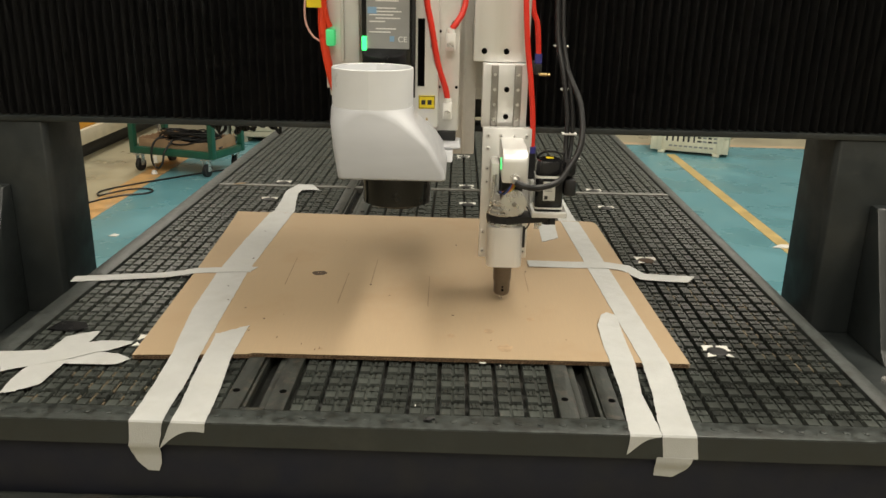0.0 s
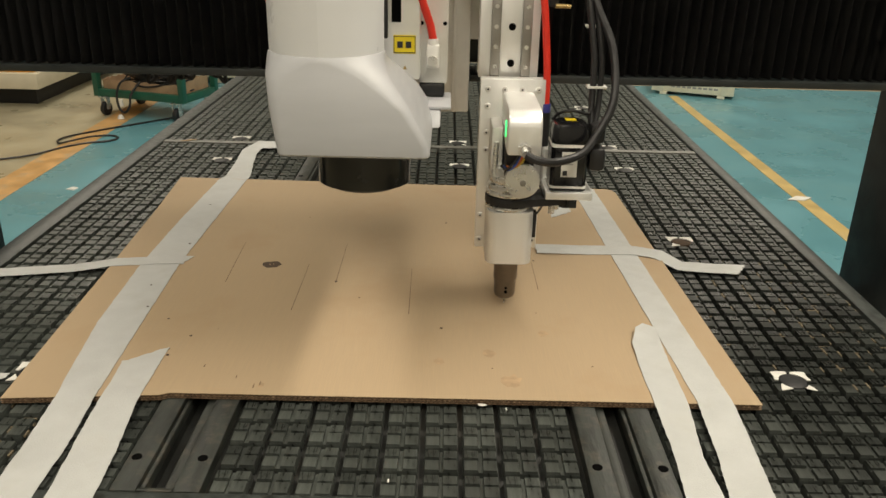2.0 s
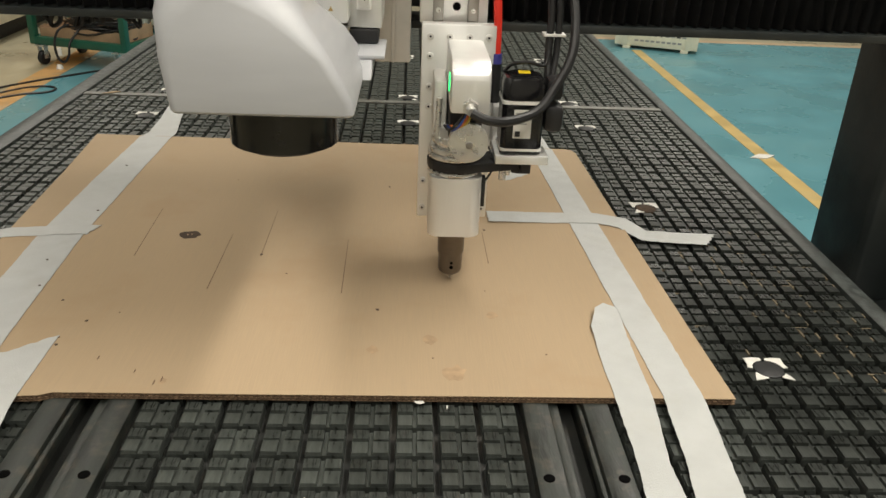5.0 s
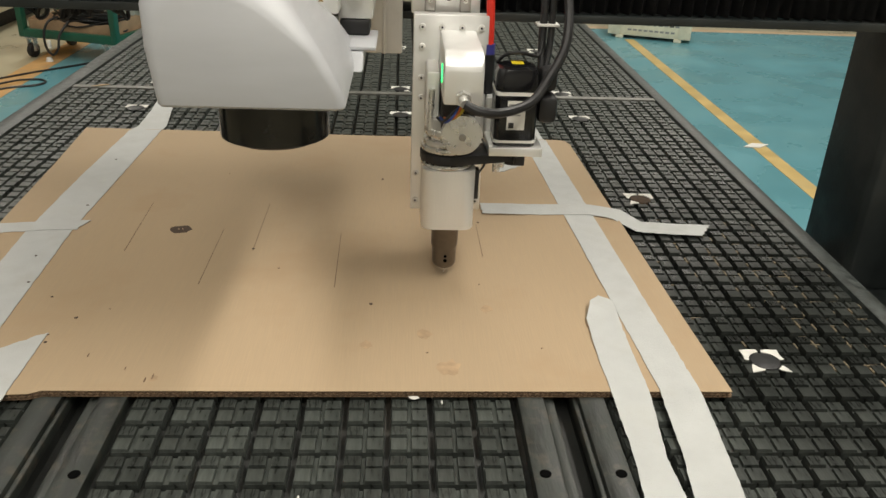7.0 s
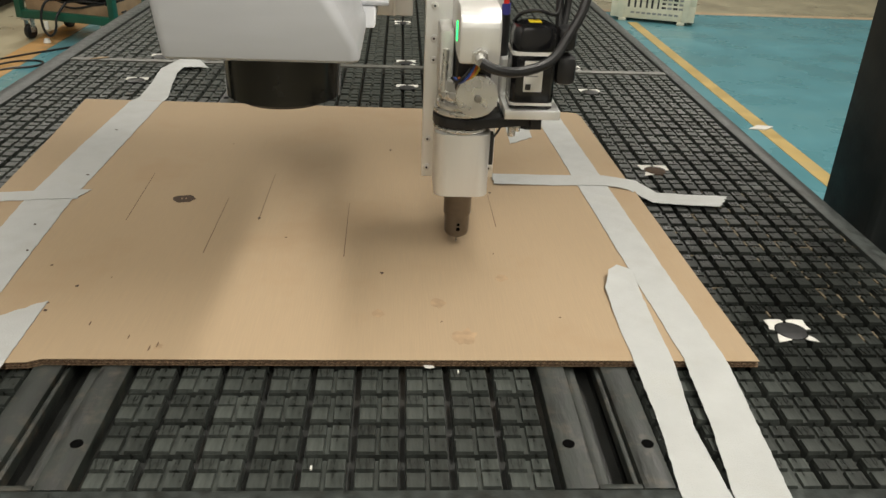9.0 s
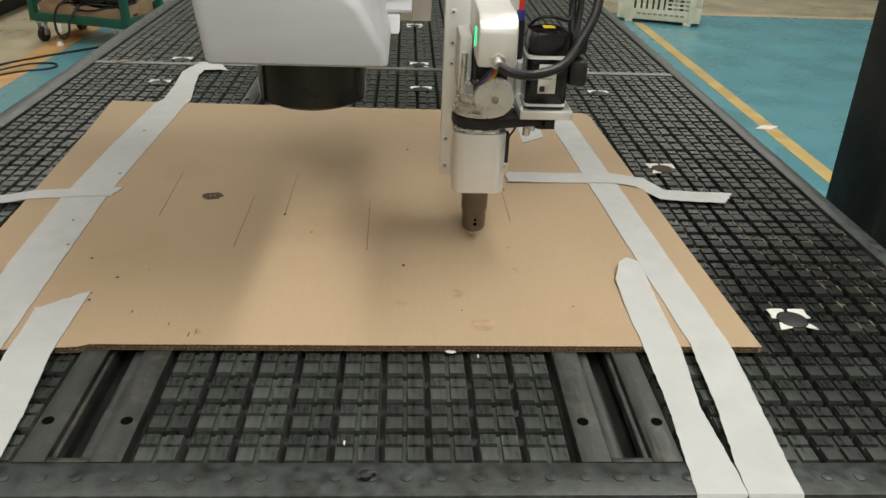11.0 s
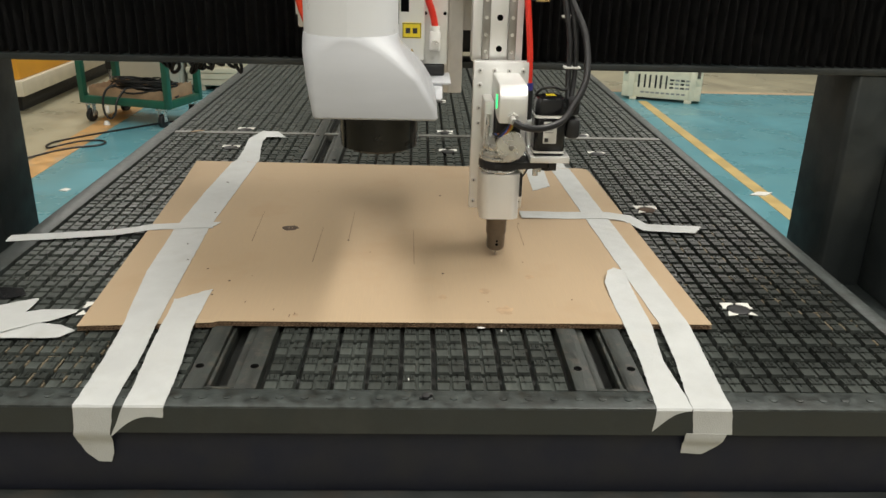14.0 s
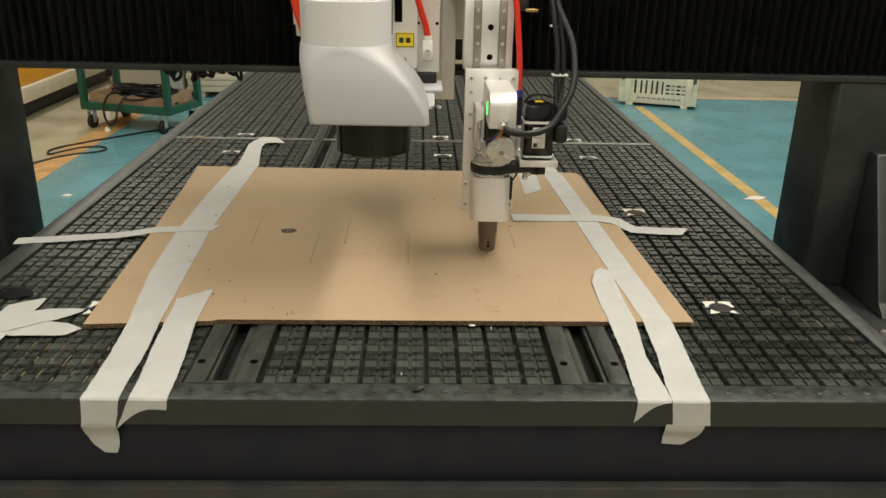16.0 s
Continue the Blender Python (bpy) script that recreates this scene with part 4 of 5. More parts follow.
# cables and hoses of the knife head
single("black_cable", tube([g(0.009, -0.104, 1.245), g(0.026, -0.108, 1.238), g(0.055, -0.092, 1.232), g(0.094, -0.066, 1.238), g(0.118, -0.045, 1.262), g(0.143, -0.02, 1.31), g(0.142, 0.02, 1.38), g(0.114, 0.05, 1.45), g(0.100, 0.08, 1.54), g(0.095, 0.10, 1.75)], 0.0062), RUBBER, g(0.1, 0, 1.24), "thick black cable looping from the knife head", "cable")
for k, (dx, r) in enumerate(((0.0, 0.0052), (0.011, 0.0046))):
    single("black_cable", tube([g(0.118 + dx * 0.5, 0.01, 1.264), g(0.118 + dx, 0.022, 1.30), g(0.118 + dx, 0.03, 1.36), g(0.106 + dx, 0.045, 1.44), g(0.092 + dx, 0.07, 1.53), g(0.088 + dx, 0.10, 1.75)], r), RUBBER, g(0.118, 0.02, 1.27), "black motor cable rising beside the knife head", "cable")
single("black_cable", tube([g(0.06, 0.02, 1.270), g(0.068, 0.0, 1.284), g(0.088, -0.004, 1.288), g(0.112, 0.008, 1.282), g(0.118, 0.015, 1.30)], 0.0024, seg=8), RUBBER, g(0.09, 0, 1.28), "thin black lead above the motor", "cable")
for z in (1.318, 1.405, 1.49):
    a = 0.117 - max(0, z - 1.38) * 0.2
    single("cable_tie", box(GX + a - 0.008, GX + a + 0.022, GY + 0.012 + (z - 1.3) * 0.3, GY + 0.032 + (z - 1.3) * 0.3, z, z + 0.0035, 0.001), WHITEP, g(a, 0.02, z), "white cable tie round the black cables", "cable tie", "cable ties")
h = empty_thing("air_hose", g(0.046, 0.08, 1.27), "bright red air hose running down to the knife head", "hose", "air hoses")
part("tube", tube([g(0.020, 0.075, 1.75), g(0.025, 0.075, 1.60), g(0.032, 0.07, 1.50), g(0.043, 0.068, 1.42), g(0.051, 0.066, 1.34), g(0.053, 0.066, 1.283)], 0.0058), RED, h)
part("collar", cyl(g(0.053, 0.066, 1.270), g(0.053, 0.066, 1.284), 0.0078, seg=16), BLUEP, h, "dark blue push-in collar")
part("fitting", cyl(g(0.053, 0.066, 1.215), g(0.053, 0.066, 1.270), 0.0085, seg=16), RUBBER, h)
h = empty_thing("air_hose", g(0.062, 0.12, 1.45), "short red air hose ending in a blue collar", "hose", "air hoses")
part("tube", tube([g(0.040, 0.13, 1.75), g(0.044, 0.13, 1.58), g(0.056, 0.125, 1.53), g(0.061, 0.12, 1.47)], 0.0058), RED, h)
part("collar", cyl(g(0.061, 0.12, 1.452), g(0.061, 0.12, 1.472), 0.0078, seg=16), BLUEP, h)
part("elbow", box(GX + 0.053, GX + 0.069, GY + 0.112, GY + 0.20, 1.428, 1.4515, 0.003), RUBBER, h)
part("regulator_screw", cyl(g(0.062, 0.10, 1.431), g(0.086, 0.10, 1.431), 0.0035, seg=12), BRASS, h)

# ---- spindle unit ----
spin = empty_thing("spindle_unit", g(-0.22, 0, 1.30), "silver and black milling spindle with type plate and warning label", "spindle")
part("spindle_body", box(GX - 0.290, GX - 0.146, GY - 0.045, GY + 0.10, 1.337, 1.95, 0.004), ALU, spin)
panel = part("dark_panel", box(GX - 0.291, GX - 0.192, GY - 0.078, GY - 0.0455, 1.402, 1.95, 0.004), GLOSSBLK, spin, "black side panel of the spindle")
tp = part("type_plate", box(GX - 0.281, GX - 0.201, GY - 0.0792, GY - 0.0783, 1.49, 1.80, 0.0), LABELG, panel, "grey printed type plate")
for k, (z, w) in enumerate(((1.562, 0.05), (1.556, 0.06), (1.550, 0.045), (1.544, 0.058), (1.538, 0.03), (1.525, 0.05), (1.519, 0.04), (1.575, 0.055), (1.585, 0.05))):
    part("print_bar", box(GX - 0.276 + 0.012 * (k % 2), GX - 0.276 + w, GY - 0.0797, GY - 0.0793, z, z + 0.0022), WHITEP, tp)
part("print_bar", box(GX - 0.279, GX - 0.262, GY - 0.0799, GY - 0.0793, 1.553, 1.565), LABELB, tp)
part("print_mark", box(GX - 0.238, GX - 0.229, GY - 0.0797, GY - 0.0793, 1.503, 1.513), LABELB, tp)
part("print_mark", lettering("CE", 0.0145, (GX - 0.2225, GY - 0.0795, 1.5025)), WHITEP, tp, "white printed letters CE")
lamp_b = part("status_light", box(GX - 0.290, GX - 0.281, GY - 0.083, GY - 0.0785, 1.486, 1.512, 0.0015), LED, panel, "lit green status light")
part("panel_edge", box(GX - 0.1965, GX - 0.189, GY - 0.085, GY - 0.0785, 1.400, 1.95, 0.002), RUBBER, panel)
part("slot", box(GX - 0.1865, GX - 0.173, GY - 0.0462, GY - 0.0448, 1.418, 1.545), DARKHOLE, spin, "dark window strip")
lab = part("warning_label", box(GX - 0.184, GX - 0.152, GY - 0.0465, GY - 0.0449, 1.3745, 1.400), YELLOW, spin, "yellow warning label with black print")
for x0, x1 in ((-0.1785, -0.1705), (-0.1665, -0.1585)):
    part("print_bar", box(GX + x0, GX + x1, GY - 0.0470, GY - 0.0466, 1.3825, 1.3915), INK, lab)
for b in ((-0.1835, -0.1525, 1.3755, 1.3765), (-0.1835, -0.1525, 1.398, 1.399), (-0.1835, -0.1825, 1.3765, 1.398), (-0.1535, -0.1525, 1.3765, 1.398)):
    part("print_bar", box(GX + b[0], GX + b[1], GY - 0.0470, GY - 0.0466, b[2], b[3]), INK, lab)
part("small_triangle", prism([(GX - 0.1705, 1.352), (GX - 0.1645, 1.352), (GX - 0.1675, 1.358)], GY - 0.0462, GY - 0.0449), BRASS, spin)
part("grey_print", box(GX - 0.162, GX - 0.149, GY - 0.0462, GY - 0.0449, 1.492, 1.506), LABELG, spin)
part("nose", joined(lambda b: cyl(g(-0.215, -0.01, 1.285), g(-0.215, -0.01, 1.337), 0.050, b, seg=36, bevel=0.003), lambda b: cyl(g(-0.168, -0.03, 1.317), g(-0.168, -0.03, 1.337), 0.012, b, seg=16)), RUBBER, spin)
for x in (-0.176, -0.166, -0.157):
    part("nose_bolt", cyl(g(x, -0.047, 1.317), g(x, -0.047, 1.336), 0.0028, seg=10), STEEL, spin)
pp = part("cylinder_plate", box(GX - 0.150, GX - 0.106, GY - 0.008, GY + 0.11, 1.326, 1.95, 0.002), ALUMATT, spin, "pale plate with air fittings")
for x, z in ((-0.145, 1.413), (-0.111, 1.413), (-0.145, 1.52)):
    part("screw_bore", cyl(g(x, -0.0075, z), g(x, -0.0092, z), 0.003, seg=12), DARKHOLE, pp)
part("screw_bore", cyl(g(-0.116, -0.0075, 1.534), g(-0.116, -0.0092, 1.534), 0.007, seg=16), DARKHOLE, pp)
for x, z in ((-0.128, 1.363), (-0.124, 1.496)):
    f = part("air_fitting", box(GX + x - 0.0095, GX + x + 0.0095, GY - 0.028, GY - 0.0095, z - 0.012, z + 0.022, 0.003), WHITEP, pp, "white elbow air fitting")
    part("fitting_nut", cyl(g(x, -0.028, z), g(x, -0.034, z), 0.0075, seg=6), STEEL, f)
    part("mouth", cyl(g(x, -0.02, z + 0.021), g(x, -0.02, z + 0.030), 0.0078, seg=16), WHITEP, f)
part("air_cylinder", box(GX - 0.148, GX - 0.110, GY - 0.01, GY + 0.04, 1.306, 1.3255, 0.003), RUBBER, spin)
part("cylinder_rod", cyl(g(-0.128, 0.0, 1.262), g(-0.128, 0.0, 1.3000), 0.009, seg=16, bevel=0.001), RUBBER, spin)
single_h = empty_thing("air_hose", g(-0.127, -0.02, 1.39), "bright red air hose in front of the spindle", "hose", "air hoses")
part("tube", tube([g(-0.176, -0.062, 1.75), g(-0.172, -0.062, 1.60), g(-0.160, -0.058, 1.53), g(-0.147, -0.045, 1.46), g(-0.133, -0.026, 1.415), g(-0.128, -0.02, 1.392)], 0.0058), RED, single_h)
single_h = empty_thing("air_hose", g(-0.12, -0.02, 1.52), "red air hose curving into a white fitting", "hose", "air hoses")
part("tube", tube([g(-0.098, 0.0, 1.75), g(-0.096, -0.005, 1.60), g(-0.101, -0.012, 1.56), g(-0.113, -0.018, 1.538), g(-0.122, -0.02, 1.526)], 0.0058), RED, single_h)
lc = part("left_column", box(GX - 0.371, GX - 0.3045, GY + 0.0, GY + 0.10, 1.405, 1.95, 0.003), ALU, spin, "pale metal column")
part("column_edge", box(GX - 0.340, GX - 0.333, GY - 0.012, GY - 0.0005, 1.46, 1.95, 0.001), ALUMATT, spin)
part("air_fitting", box(GX - 0.368, GX - 0.350, GY - 0.022, GY - 0.001, 1.488, 1.520, 0.004), LEDSOFT, spin, "green lit air fitting")
single_h = empty_thing("air_hose", g(-0.38, -0.01, 1.5), "orange-red air hose beside the spindle", "hose", "air hoses")
part("tube", tube([g(-0.378, -0.01, 1.80), g(-0.374, -0.012, 1.60), g(-0.374, -0.014, 1.52), g(-0.366, -0.014, 1.46), g(-0.354, -0.012, 1.41), g(-0.338, -0.004, 1.37)], 0.0085), ORANGE, single_h)
part("upper_tube", tube([g(-0.360, -0.012, 1.80), g(-0.371, -0.014, 1.60), g(-0.367, -0.014, 1.545), g(-0.360, -0.012, 1.524)], 0.0058), ORANGE, single_h)
part("tag", box(GX - 0.402, GX - 0.374, GY - 0.026, GY - 0.024, 1.560, 1.590), YELLOW, single_h, "yellow tag round the hose")
single("thin_hose", tube([g(-0.372, -0.01, 1.492), g(-0.395, -0.012, 1.508), g(-0.408, -0.012, 1.54), g(-0.405, -0.01, 1.60), g(-0.395, 0, 1.75)], 0.0022, seg=8), PALEHOSE, g(-0.4, -0.01, 1.5), "thin pale hose looping beside the spindle", "hose")

# ---- dust hood ----
hood = empty_thing("dust_hood", g(-0.226, -0.12, 1.18), "white plastic dust hood with a black brush skirt", "dust hood")


def ring_c(cx, cy, r, z, n=32):
    out = []
    for q in range(4):
        for k in range(n // 4):
            a = radians(90 * q + 90 * k / (n // 4 - 1))
            out.append((GX + cx + r * math.cos(a), GY + cy + r * math.sin(a), z))
    return out


rings = [rounded_ring(GX - 0.3125, GX - 0.1275, GY - 0.2580, GY - 0.010, 1.2790, 0.009, 8),
         rounded_ring(GX - 0.3145, GX - 0.1255, GY - 0.2600, GY - 0.008, 1.2815, 0.010, 8),
         rounded_ring(GX - 0.3160, GX - 0.1265, GY - 0.2605, GY - 0.010, 1.2940, 0.010, 8),
         rounded_ring(GX - 0.3235, GX - 0.1490, GY - 0.2570, GY - 0.045, 1.3360, 0.014, 8),
         rounded_ring(GX - 0.3310, GX - 0.1790, GY - 0.2500, GY - 0.085, 1.3740, 0.034, 8),
         rounded_ring(GX - 0.3345, GX - 0.1865, GY - 0.2462, GY - 0.096, 1.3900, 0.064, 8),
         ring_c(-0.2605, -0.171, 0.0744, 1.3965), ring_c(-0.2605, -0.171, 0.0732, 1.3975)]
cover = part("cover", loft(rings), PLASTW, hood, "white plastic cover with layered sheen")
outer = [ring_c(-0.2605, -0.171, r, z) for r, z in ((0.0730, 1.397), (0.0730, 1.43), (0.0732, 1.4640), (0.0718, 1.4652), (0.0698, 1.4640), (0.069, 1.40))]
part("collar", loft(outer, cap0=False, cap1=True), PLASTT, hood, "milky round hose collar")
part("arm", prism([(GY - 0.105, 1.281), (GY - 0.02, 1.281), (GY + 0.0, 1.300), (GY - 0.085, 1.300)], GX - 0.150, GX - 0.1145, 0.003, axis="x"), PLASTW, hood, "white plastic bracket block")
part("flange", box(GX - 0.150, GX - 0.100, GY - 0.075, GY + 0.03, 1.3005, 1.3055, 0.0015), PLASTW, hood, "thin white plastic flange")
skirt = part("brush_skirt", loft([ring_c(-0.222, -0.098, r, z) for z, r in ((1.2815, 0.0660), (1.24, 0.0665), (1.2040, 0.0662))]), GLOSSBLK, hood, "glossy black brush skirt")
bm = loft([ring_c(-0.222, -0.098, r, z) for z, r in ((1.2035, 0.0600), (1.1975, 0.0520))])
cyl(g(-0.222, -0.098, 1.1925), g(-0.222, -0.098, 1.1980), 0.034, bm, seg=28)
part("lower_cap", bm, RUBBER, skirt)

# ---- hanging plugs behind the gantry ----
rnd = random.Random(11)
for x0 in (-0.58, -0.515, -0.455):
    bundle = empty_thing("cable_bundle", (x0, GY + 0.51, 1.33), "black cable loops hanging behind the gantry", "cable", "cables behind the gantry")
    for q in range(11):
        x = x0 + rnd.uniform(-0.03, 0.03)
        low = 1.215 + rnd.uniform(0.0, 0.045)
        part("loop", tube([(x, GY + 0.503, 1.33), (x + rnd.uniform(-.015, .015), GY + 0.51, 1.27), (x + rnd.uniform(-.02, .02), GY + 0.515, low), (x + rnd.uniform(-.02, .02), GY + 0.52, low + 0.012), (x + rnd.uniform(-.02, .02), GY + 0.523, 1.28)], 0.0045, seg=6, steps=5), RUBBER, bundle)

# ---- trolley ----
TR = Matrix.Translation((-2.355, 5.966, 0.0)) @ Matrix.Rotation(radians(-17), 4, "Z")


def tr(bm):
    bmesh.ops.transform(bm, matrix=TR, verts=bm.verts)
    return bm


cart = empty_thing("trolley", (-2.355, 5.966, 0), "dark green steel trolley with a board shelf and castors", "trolley")
LX, LY = 0.40, 0.225
for sx in (-1, 1):
    for sy in (-1, 1):
        part("post", tr(box(sx * LX - 0.025, sx * LX + 0.025, sy * LY - 0.025, sy * LY + 0.025, 0.155, 0.86, 0.003)), GREENP, cart)
        cas = part("castor", tr(joined(lambda b: cyl((sx * (LX - 0.06) - 0.018, sy * LY, 0.055), (sx * (LX - 0.06) + 0.018, sy * LY, 0.055), 0.055, b, seg=24, bevel=0.006))), RUBBER, cart, "black rubber castor wheel")
        part("fork", tr(joined(lambda b: box(sx * (LX - 0.06) - 0.030, sx * (LX - 0.06) - 0.024, sy * LY - 0.022, sy * LY + 0.022, 0.05, 0.150, 0.001, b), lambda b: box(sx * (LX - 0.06) + 0.024, sx * (LX - 0.06) + 0.030, sy * LY - 0.022, sy * LY + 0.022, 0.05, 0.150, 0.001, b), lambda b: box(sx * (LX - 0.06) - 0.04, sx * (LX - 0.06) + 0.04, sy * LY - 0.04, sy * LY + 0.04, 0.145, 0.1535, 0.001, b))), STEEL, cas)
for sy in (-1, 1):
    for z in (0.185, 0.83):
        part("long_rail", tr(box(-LX, LX, sy * LY - 0.022, sy * LY + 0.022, z - 0.03, z + 0.03, 0.003)), GREENP, cart)
for sx in (-1, 1):
    for z in (0.185, 0.83):
        part("short_rail", tr(box(sx * LX - 0.022, sx * LX + 0.022, -LY, LY, z - 0.03, z + 0.03, 0.003)), GREENP, cart)
part("shelf_board", tr(box(-LX + 0.03, LX - 0.03, -LY + 0.023, LY - 0.023, 0.165, 0.190, 0.002)), WOODB, cart, "brown board shelf")
part("top_board", tr(box(-LX - 0.02, LX + 0.02, -LY - 0.02, LY + 0.02, 0.862, 0.885, 0.002)), WOODB, cart)
carton = empty_thing("carton_tray", (-2.355, 5.966, 0.19), "torn brown carton tray on the trolley's shelf", "carton")
def torn_side(a, b, h):
    """A thin carton wall from a to b with a torn upper edge."""
    n = 14
    way = Vector((b[0] - a[0], b[1] - a[1], 0))
    off = Vector((-way.y, way.x, 0)).normalized() * 0.006
    bm = bmesh.new()
    rows = []
    for k in range(n + 1):
        p = Vector((a[0], a[1], 0)) + way * k / n
        top = 0.1965 + h * (1 + 0.3 * noise.noise(Vector((k * 0.83 + a[0] * 9, a[1] * 9, 3.1))))
        rows.append([bm.verts.new(q) for q in (p + Vector((0, 0, 0.1965)), p + Vector((0, 0, top)), p + off + Vector((0, 0, top)), p + off + Vector((0, 0, 0.1965)))])
    for r0, r1 in zip(rows, rows[1:]):
        for q in range(4):
            bm.faces.new((r0[q], r1[q], r1[(q + 1) % 4], r0[(q + 1) % 4]))
    bm.faces.new(rows[0])
    bm.faces.new(rows[-1][::-1])
    bmesh.ops.recalc_face_normals(bm, faces=bm.faces)
    return bm


for a, b, h in (((-0.365, -0.195), (0.365, -0.195), 0.085), ((0.365, 0.195), (-0.365, 0.195), 0.10), ((-0.365, 0.188), (-0.365, -0.188), 0.095), ((0.365, -0.188), (0.365, 0.188), 0.11)):
    part("side", tr(torn_side(a, b, h)), WOODB, carton)
part("bottom", tr(box(-0.365, 0.365, -0.195, 0.195, 0.1905, 0.196)), WOODB, carton)
coil = []
for k in range(190):
    a = k * 0.83
    r = 0.15 + 0.05 * math.sin(k * 0.37)
    coil.append((0.06 + r * 1.55 * math.cos(a) + rnd.uniform(-0.03, 0.03), -0.05 + r * 0.72 * math.sin(a) + rnd.uniform(-0.02, 0.02), 0.225 + 0.055 * (1 + math.sin(k * 0.21)) + rnd.uniform(-0.025, 0.025)))
bm = tube(coil, 0.007, seg=6, steps=4)
single("cable_coil", tr(bm), RUBBER, (-2.35, 5.95, 0.2), "tangled coil of black cable in the trolley", "cable")
bm = tube([(-2.50, 5.80, 0.32), (-2.555, 5.73, 0.29), (-2.585, 5.70, 0.20), (-2.575, 5.69, 0.10), (-2.53, 5.68, 0.06), (-2.49, 5.69, 0.11), (-2.475, 5.71, 0.20), (-2.42, 5.78, 0.29)], 0.009, seg=8)
plug = single("hanging_cable", bm, RUBBER, (-2.53, 5.68, 0.05), "black cable hanging from the trolley with a white plug", "cable")
part("plug", box(-2.558, -2.532, 5.66, 5.68, 0.11, 0.17, 0.005), WHITEP, plug, "white plug")
part("plug", cyl((-2.575, 5.70, 0.006), (-2.575, 5.70, 0.036), 0.028, r2=0.017, seg=14), WHITEP, plug)

# ---- cable on the floor ----
single("floor_cable", tube([(-3.3, 4.28, 0.011), (-2.95, 4.45, 0.011), (-2.758, 4.59, 0.011), (-2.64, 4.80, 0.011), (-2.52, 4.93, 0.011), (-2.41, 4.985, 0.011), (-2.365, 5.05, 0.011), (-2.385, 5.12, 0.011), (-2.46, 5.15, 0.011), (-2.55, 5.05, 0.024), (-2.64, 4.91, 0.026),
                            (-2.71, 4.90, 0.011), (-2.755, 4.97, 0.011), (-2.735, 5.09, 0.011), (-2.592, 5.284, 0.011), (-2.436, 5.464, 0.011), (-2.2, 5.72, 0.011), (-1.95, 5.95, 0.011), (-1.68, 6.15, 0.011)], 0.0072, seg=8), RUBBER, (-2.4, 5.0, 0.003), "black cable looped on the painted floor", "cable")

# ---- crate ----
CR = Matrix.Translation((2.42, 7.145, 0.0035)) @ Matrix.Rotation(radians(-20), 4, "Z")


def cr(bm):
    bmesh.ops.transform(bm, matrix=CR, verts=bm.verts)
    return bm


crate = empty_thing("crate", (2.42, 7.145, 0.0035), "pale wooden shipping crate with black stencilled marks", "crate")
for s in (-1, 1):
    part("skid", cr(box(s * 0.27 - 0.035, s * 0.27 + 0.035, -0.012, 0.42, 0.0, 0.03, 0.003)), CRATE, crate)
    part("cleat", cr(box(s * 0.30 - 0.03, s * 0.30 + 0.03, -0.014, -0.001, 0.0305, 0.33, 0.003)), CRATE, crate)
part("front_board", cr(box(-0.385, 0.385, 0.0, 0.02, 0.0305, 0.175, 0.002)), CRATE, crate)
part("front_board", cr(box(-0.385, 0.385, 0.0, 0.02, 0.1765, 0.33, 0.002)), CRATE, crate)
part("crate_box", cr(box(-0.383, 0.383, 0.0205, 0.40, 0.0305, 0.33, 0.002)), CRATE, crate)
part("lid", cr(box(-0.40, 0.40, -0.012, 0.415, 0.3305, 0.352, 0.002)), CRATE, crate)
for x0, x1 in ((-0.235, -0.215), (-0.175, -0.157), (-0.125, -0.107), (-0.068, -0.050), (-0.02, 0.0), (0.036, 0.052)):
    part("stencil_bar", cr(box(x0, x1, -0.0018, -0.0005, .13, .26)), INK, crate, "black stencilled bar")
for k in range(4):
    for q in range(3):
        part("stencil_bar", cr(box(0.078 + 0.052 * k, 0.118 + 0.052 * k - 0.006 * (q % 2), -0.0018, -0.0005, .135 + .038 * q, .153 + .038 * q)), LABELG if k % 2 else INK, crate)
for k in range(9):
    part("stencil_bar", cr(box(-0.20 + 0.05 * k, -0.165 + 0.05 * k, -0.0018, -0.0005, .075, .092)), LABELG, crate)
for s in (-1, 1):
    part("hasp", cr(box(s * 0.352 - 0.015, s * 0.352 + 0.015, -0.012, -0.0005, 0.255, 0.32, 0.003)), NOZ, crate, "rusty steel hasp")

# ---- machines and stores at the hall's far side ----
mach = empty_thing("yellow_machine", (-4.5, 7.5, 0), "low machine with yellow panels and cream skirt", "machine")
part("plinth", box(-5.8, -3.48, 6.2, 9.2, 0.0, 0.15, 0.004), RUBBER, mach)
part("skirt", box(-5.9, -3.38, 6.05, 9.3, 0.1505, 0.285, 0.01), MWHITE, mach, "cream steel skirt")
part("panel", box(-5.85, -3.42, 6.10, 9.25, 0.2855, 0.95, 0.01), MYEL, mach, "yellow panel")
cab = empty_thing("cabinet", (-2.65, 7.4, 0), "pale grey steel cabinet standing on the floor", "cabinet")
part("carcass", box(-2.96, -2.36, 7.16, 7.7, 0.06, 1.3, 0.008), CABG, cab)
part("door", box(-2.94, -2.38, 7.145, 7.159, 0.09, 1.27, 0.004), CABG, cab)
part("plinth", box(-2.93, -2.39, 7.19, 7.67, 0.0055, 0.0595), FRAME, cab)
pst = empty_thing("machine_post", (-3.16, 7.55, 0), "black machine post on a bright steel foot", "post")
part("tube", box(-3.215, -3.115, 7.5, 7.6, 0.16, 1.4, 0.006), RUBBER, pst)
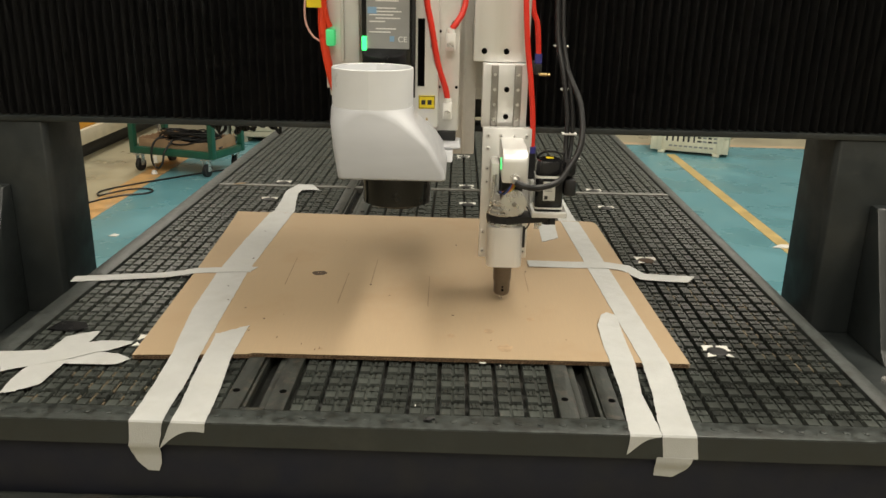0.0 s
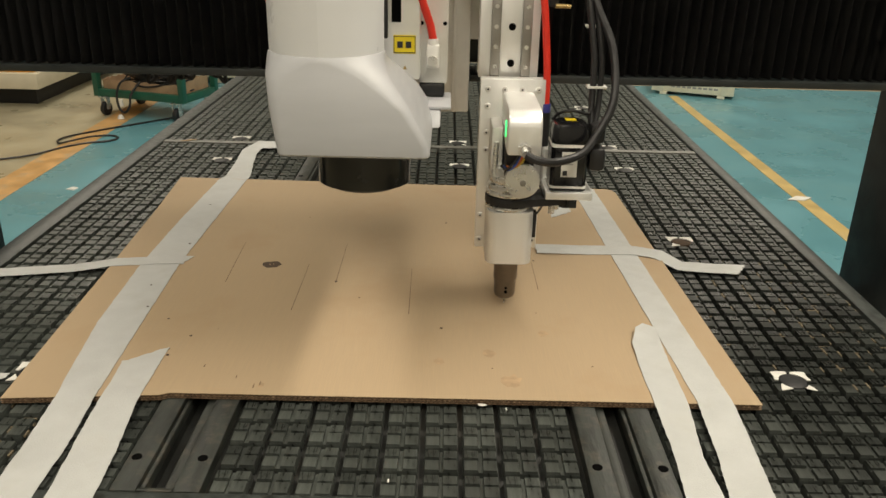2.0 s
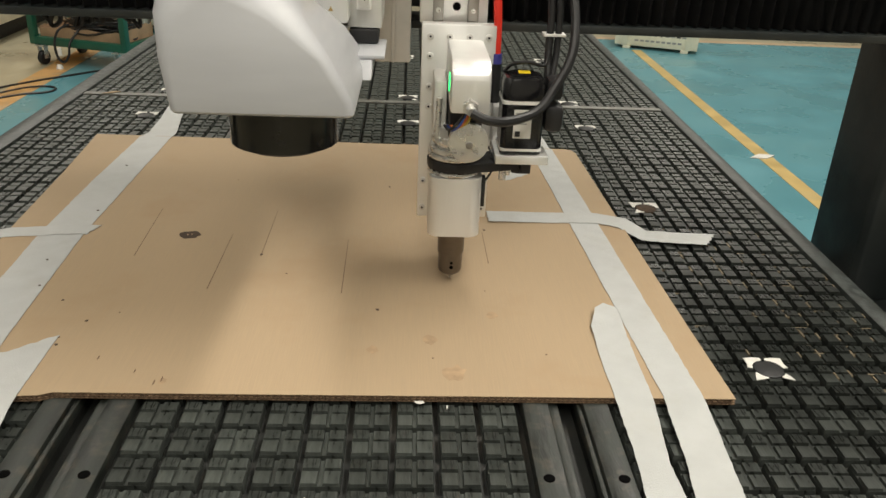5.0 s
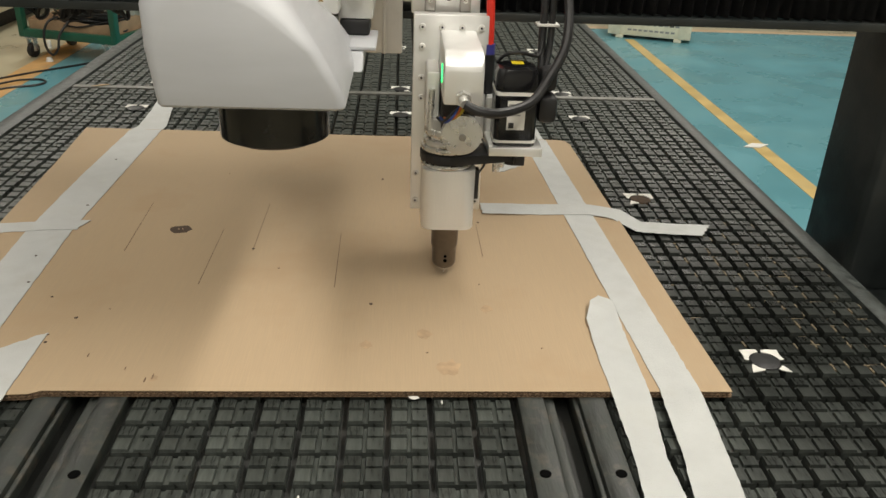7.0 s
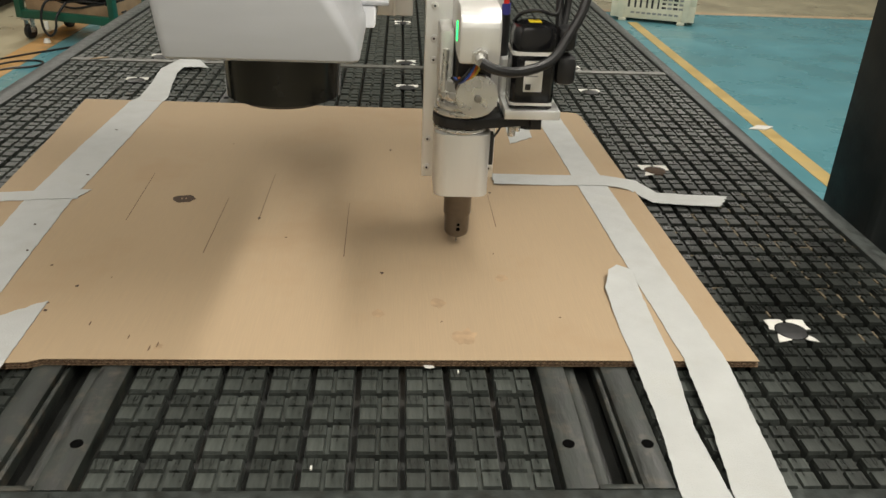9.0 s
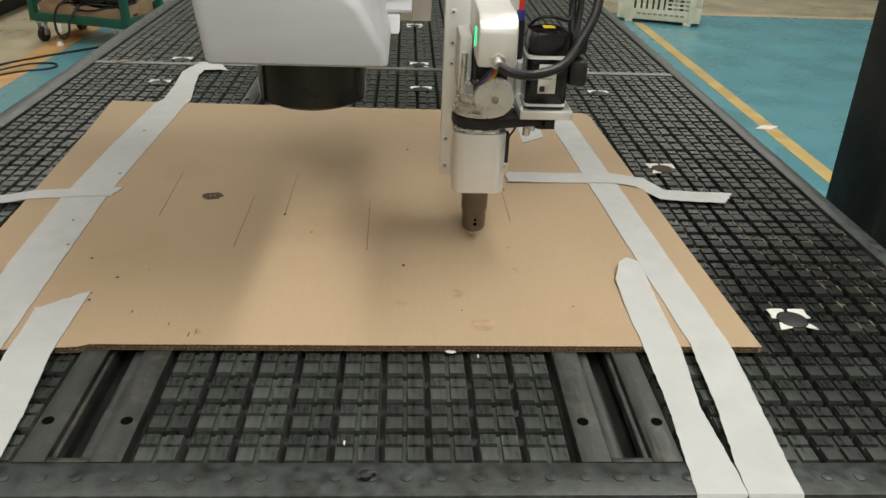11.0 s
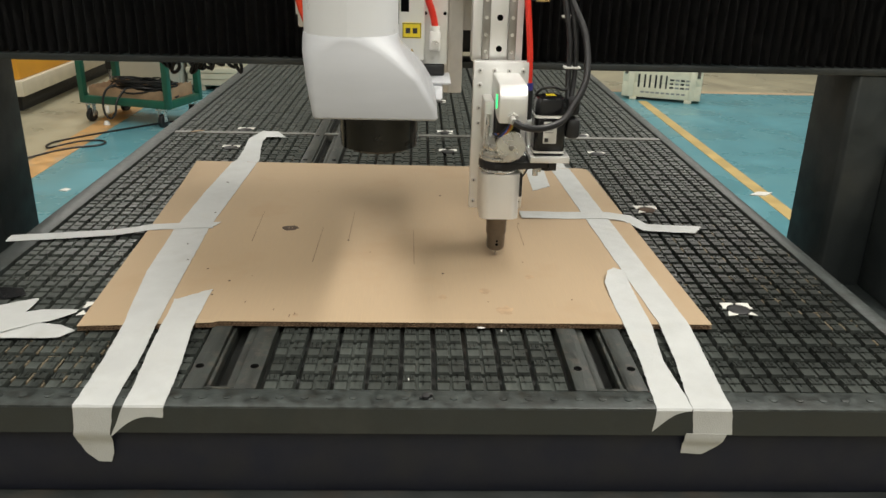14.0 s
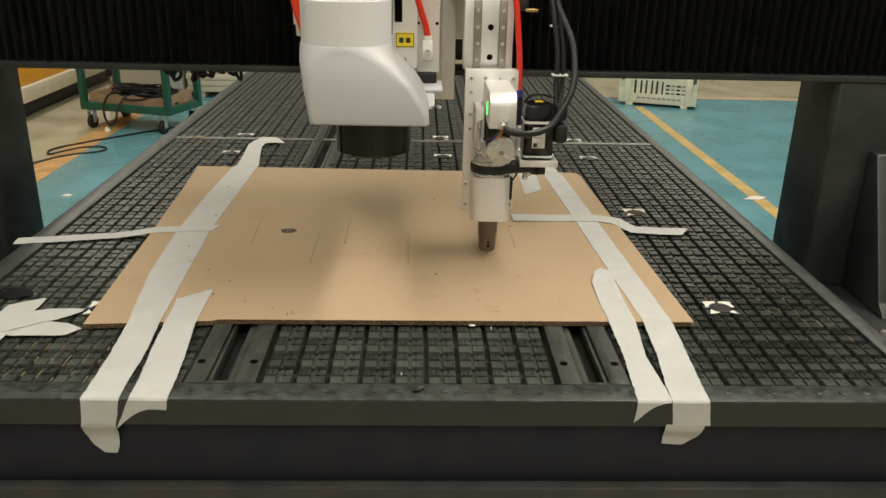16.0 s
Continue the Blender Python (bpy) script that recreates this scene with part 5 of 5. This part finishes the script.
part("foot", cyl((-3.165, 7.55, 0.012), (-3.165, 7.55, 0.1595), 0.042, seg=24), STEEL, pst)
part("flange", cyl((-3.165, 7.55, 0.0), (-3.165, 7.55, 0.0118), 0.09, seg=24), STEEL, pst)
stack = empty_thing("board_stack", (-1.8, 7.7, 0), "low stack of pale boards on the floor", "board stack")
for k in range(3):
    part("bearer", box(-2.26 + 0.42 * k, -2.16 + 0.42 * k, 7.28, 8.1, 0.0055, 0.06), MWHITE, stack)
for k in range(5):
    part("board", box(-2.33 + 0.01 * (k % 2), -1.22, 7.26 - 0.008 * (k % 3), 8.12, 0.0605 + 0.062 * k, 0.118 + 0.062 * k, 0.004), MWHITE, stack)

# ---- grid pads of the bed ----
w, d = 0.0422, 0.0408
variants = []
for k in range(6):
    bm = bmesh.new()
    pad_mesh(bm, 0, 0, w, d, random.Random(100 + k))
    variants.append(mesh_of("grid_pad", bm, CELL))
far = bmesh.new()
for row, y in enumerate(ROWS1 + ROWS2):
    for c, x in enumerate(COLS):
        near = row < 5 or (c >= 18 and row < 23)
        if near:
            ob = new("grid_pad", variants[wear.randrange(6)])
            ob.parent = bed
            ob.matrix_parent_inverse = Matrix.Translation(bed.location).inverted()
            ob.location = (x + wear.uniform(-0.0005, 0.0005), y + wear.uniform(-0.0005, 0.0005), wear.uniform(-0.0006, 0.0002))
        else:
            pad_mesh(far, x, y, w, d if row < 31 else 0.0430, wear)
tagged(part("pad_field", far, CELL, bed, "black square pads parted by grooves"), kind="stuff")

rnd = random.Random(21)
dust = bmesh.new()
for cx, cy, sx, sy, count in ((0.655, 0.50, 0.05, 0.11, 95), (0.60, 0.62, 0.05, 0.10, 30), (-0.545, 0.095, 0.05, 0.045, 75), (-0.60, 0.14, 0.05, 0.05, 25), (0.70, 0.36, 0.04, 0.08, 25)):
    for k in range(count):
        c = min(COLS, key=lambda v: abs(v - rnd.gauss(cx, sx)))
        r = min(ROWS1, key=lambda v: abs(v - rnd.gauss(cy, sy)))
        long = rnd.uniform(0.004, 0.018)
        if rnd.random() < 0.5:
            y = r + rnd.choice((0, PITCH_Y / 2 - 0.002))
            x = c + rnd.uniform(-0.012, 0.012)
            z = PAD - 0.0022 if abs(y - r) < 1e-6 else PAD - 0.004
            a, b = (x - long / 2, x + long / 2), (y - 0.0013, y + 0.0013)
        else:
            x = c + rnd.choice((0, PITCH_X / 2 - 0.0015))
            y = r + rnd.uniform(-0.012, 0.012)
            z = PAD - 0.0022 if abs(x - c) < 1e-6 else PAD - 0.004
            a, b = (x - 0.0013, x + 0.0013), (y - long / 2, y + long / 2)
        box(a[0], a[1], b[0], b[1], z - 0.002, z + rnd.uniform(0.0003, 0.0016), 0, dust)
single("saw_dust", dust, DUST, (0.6, 0.4, PAD), "tan saw dust caught in the grid's grooves", "dust", kind="stuff")
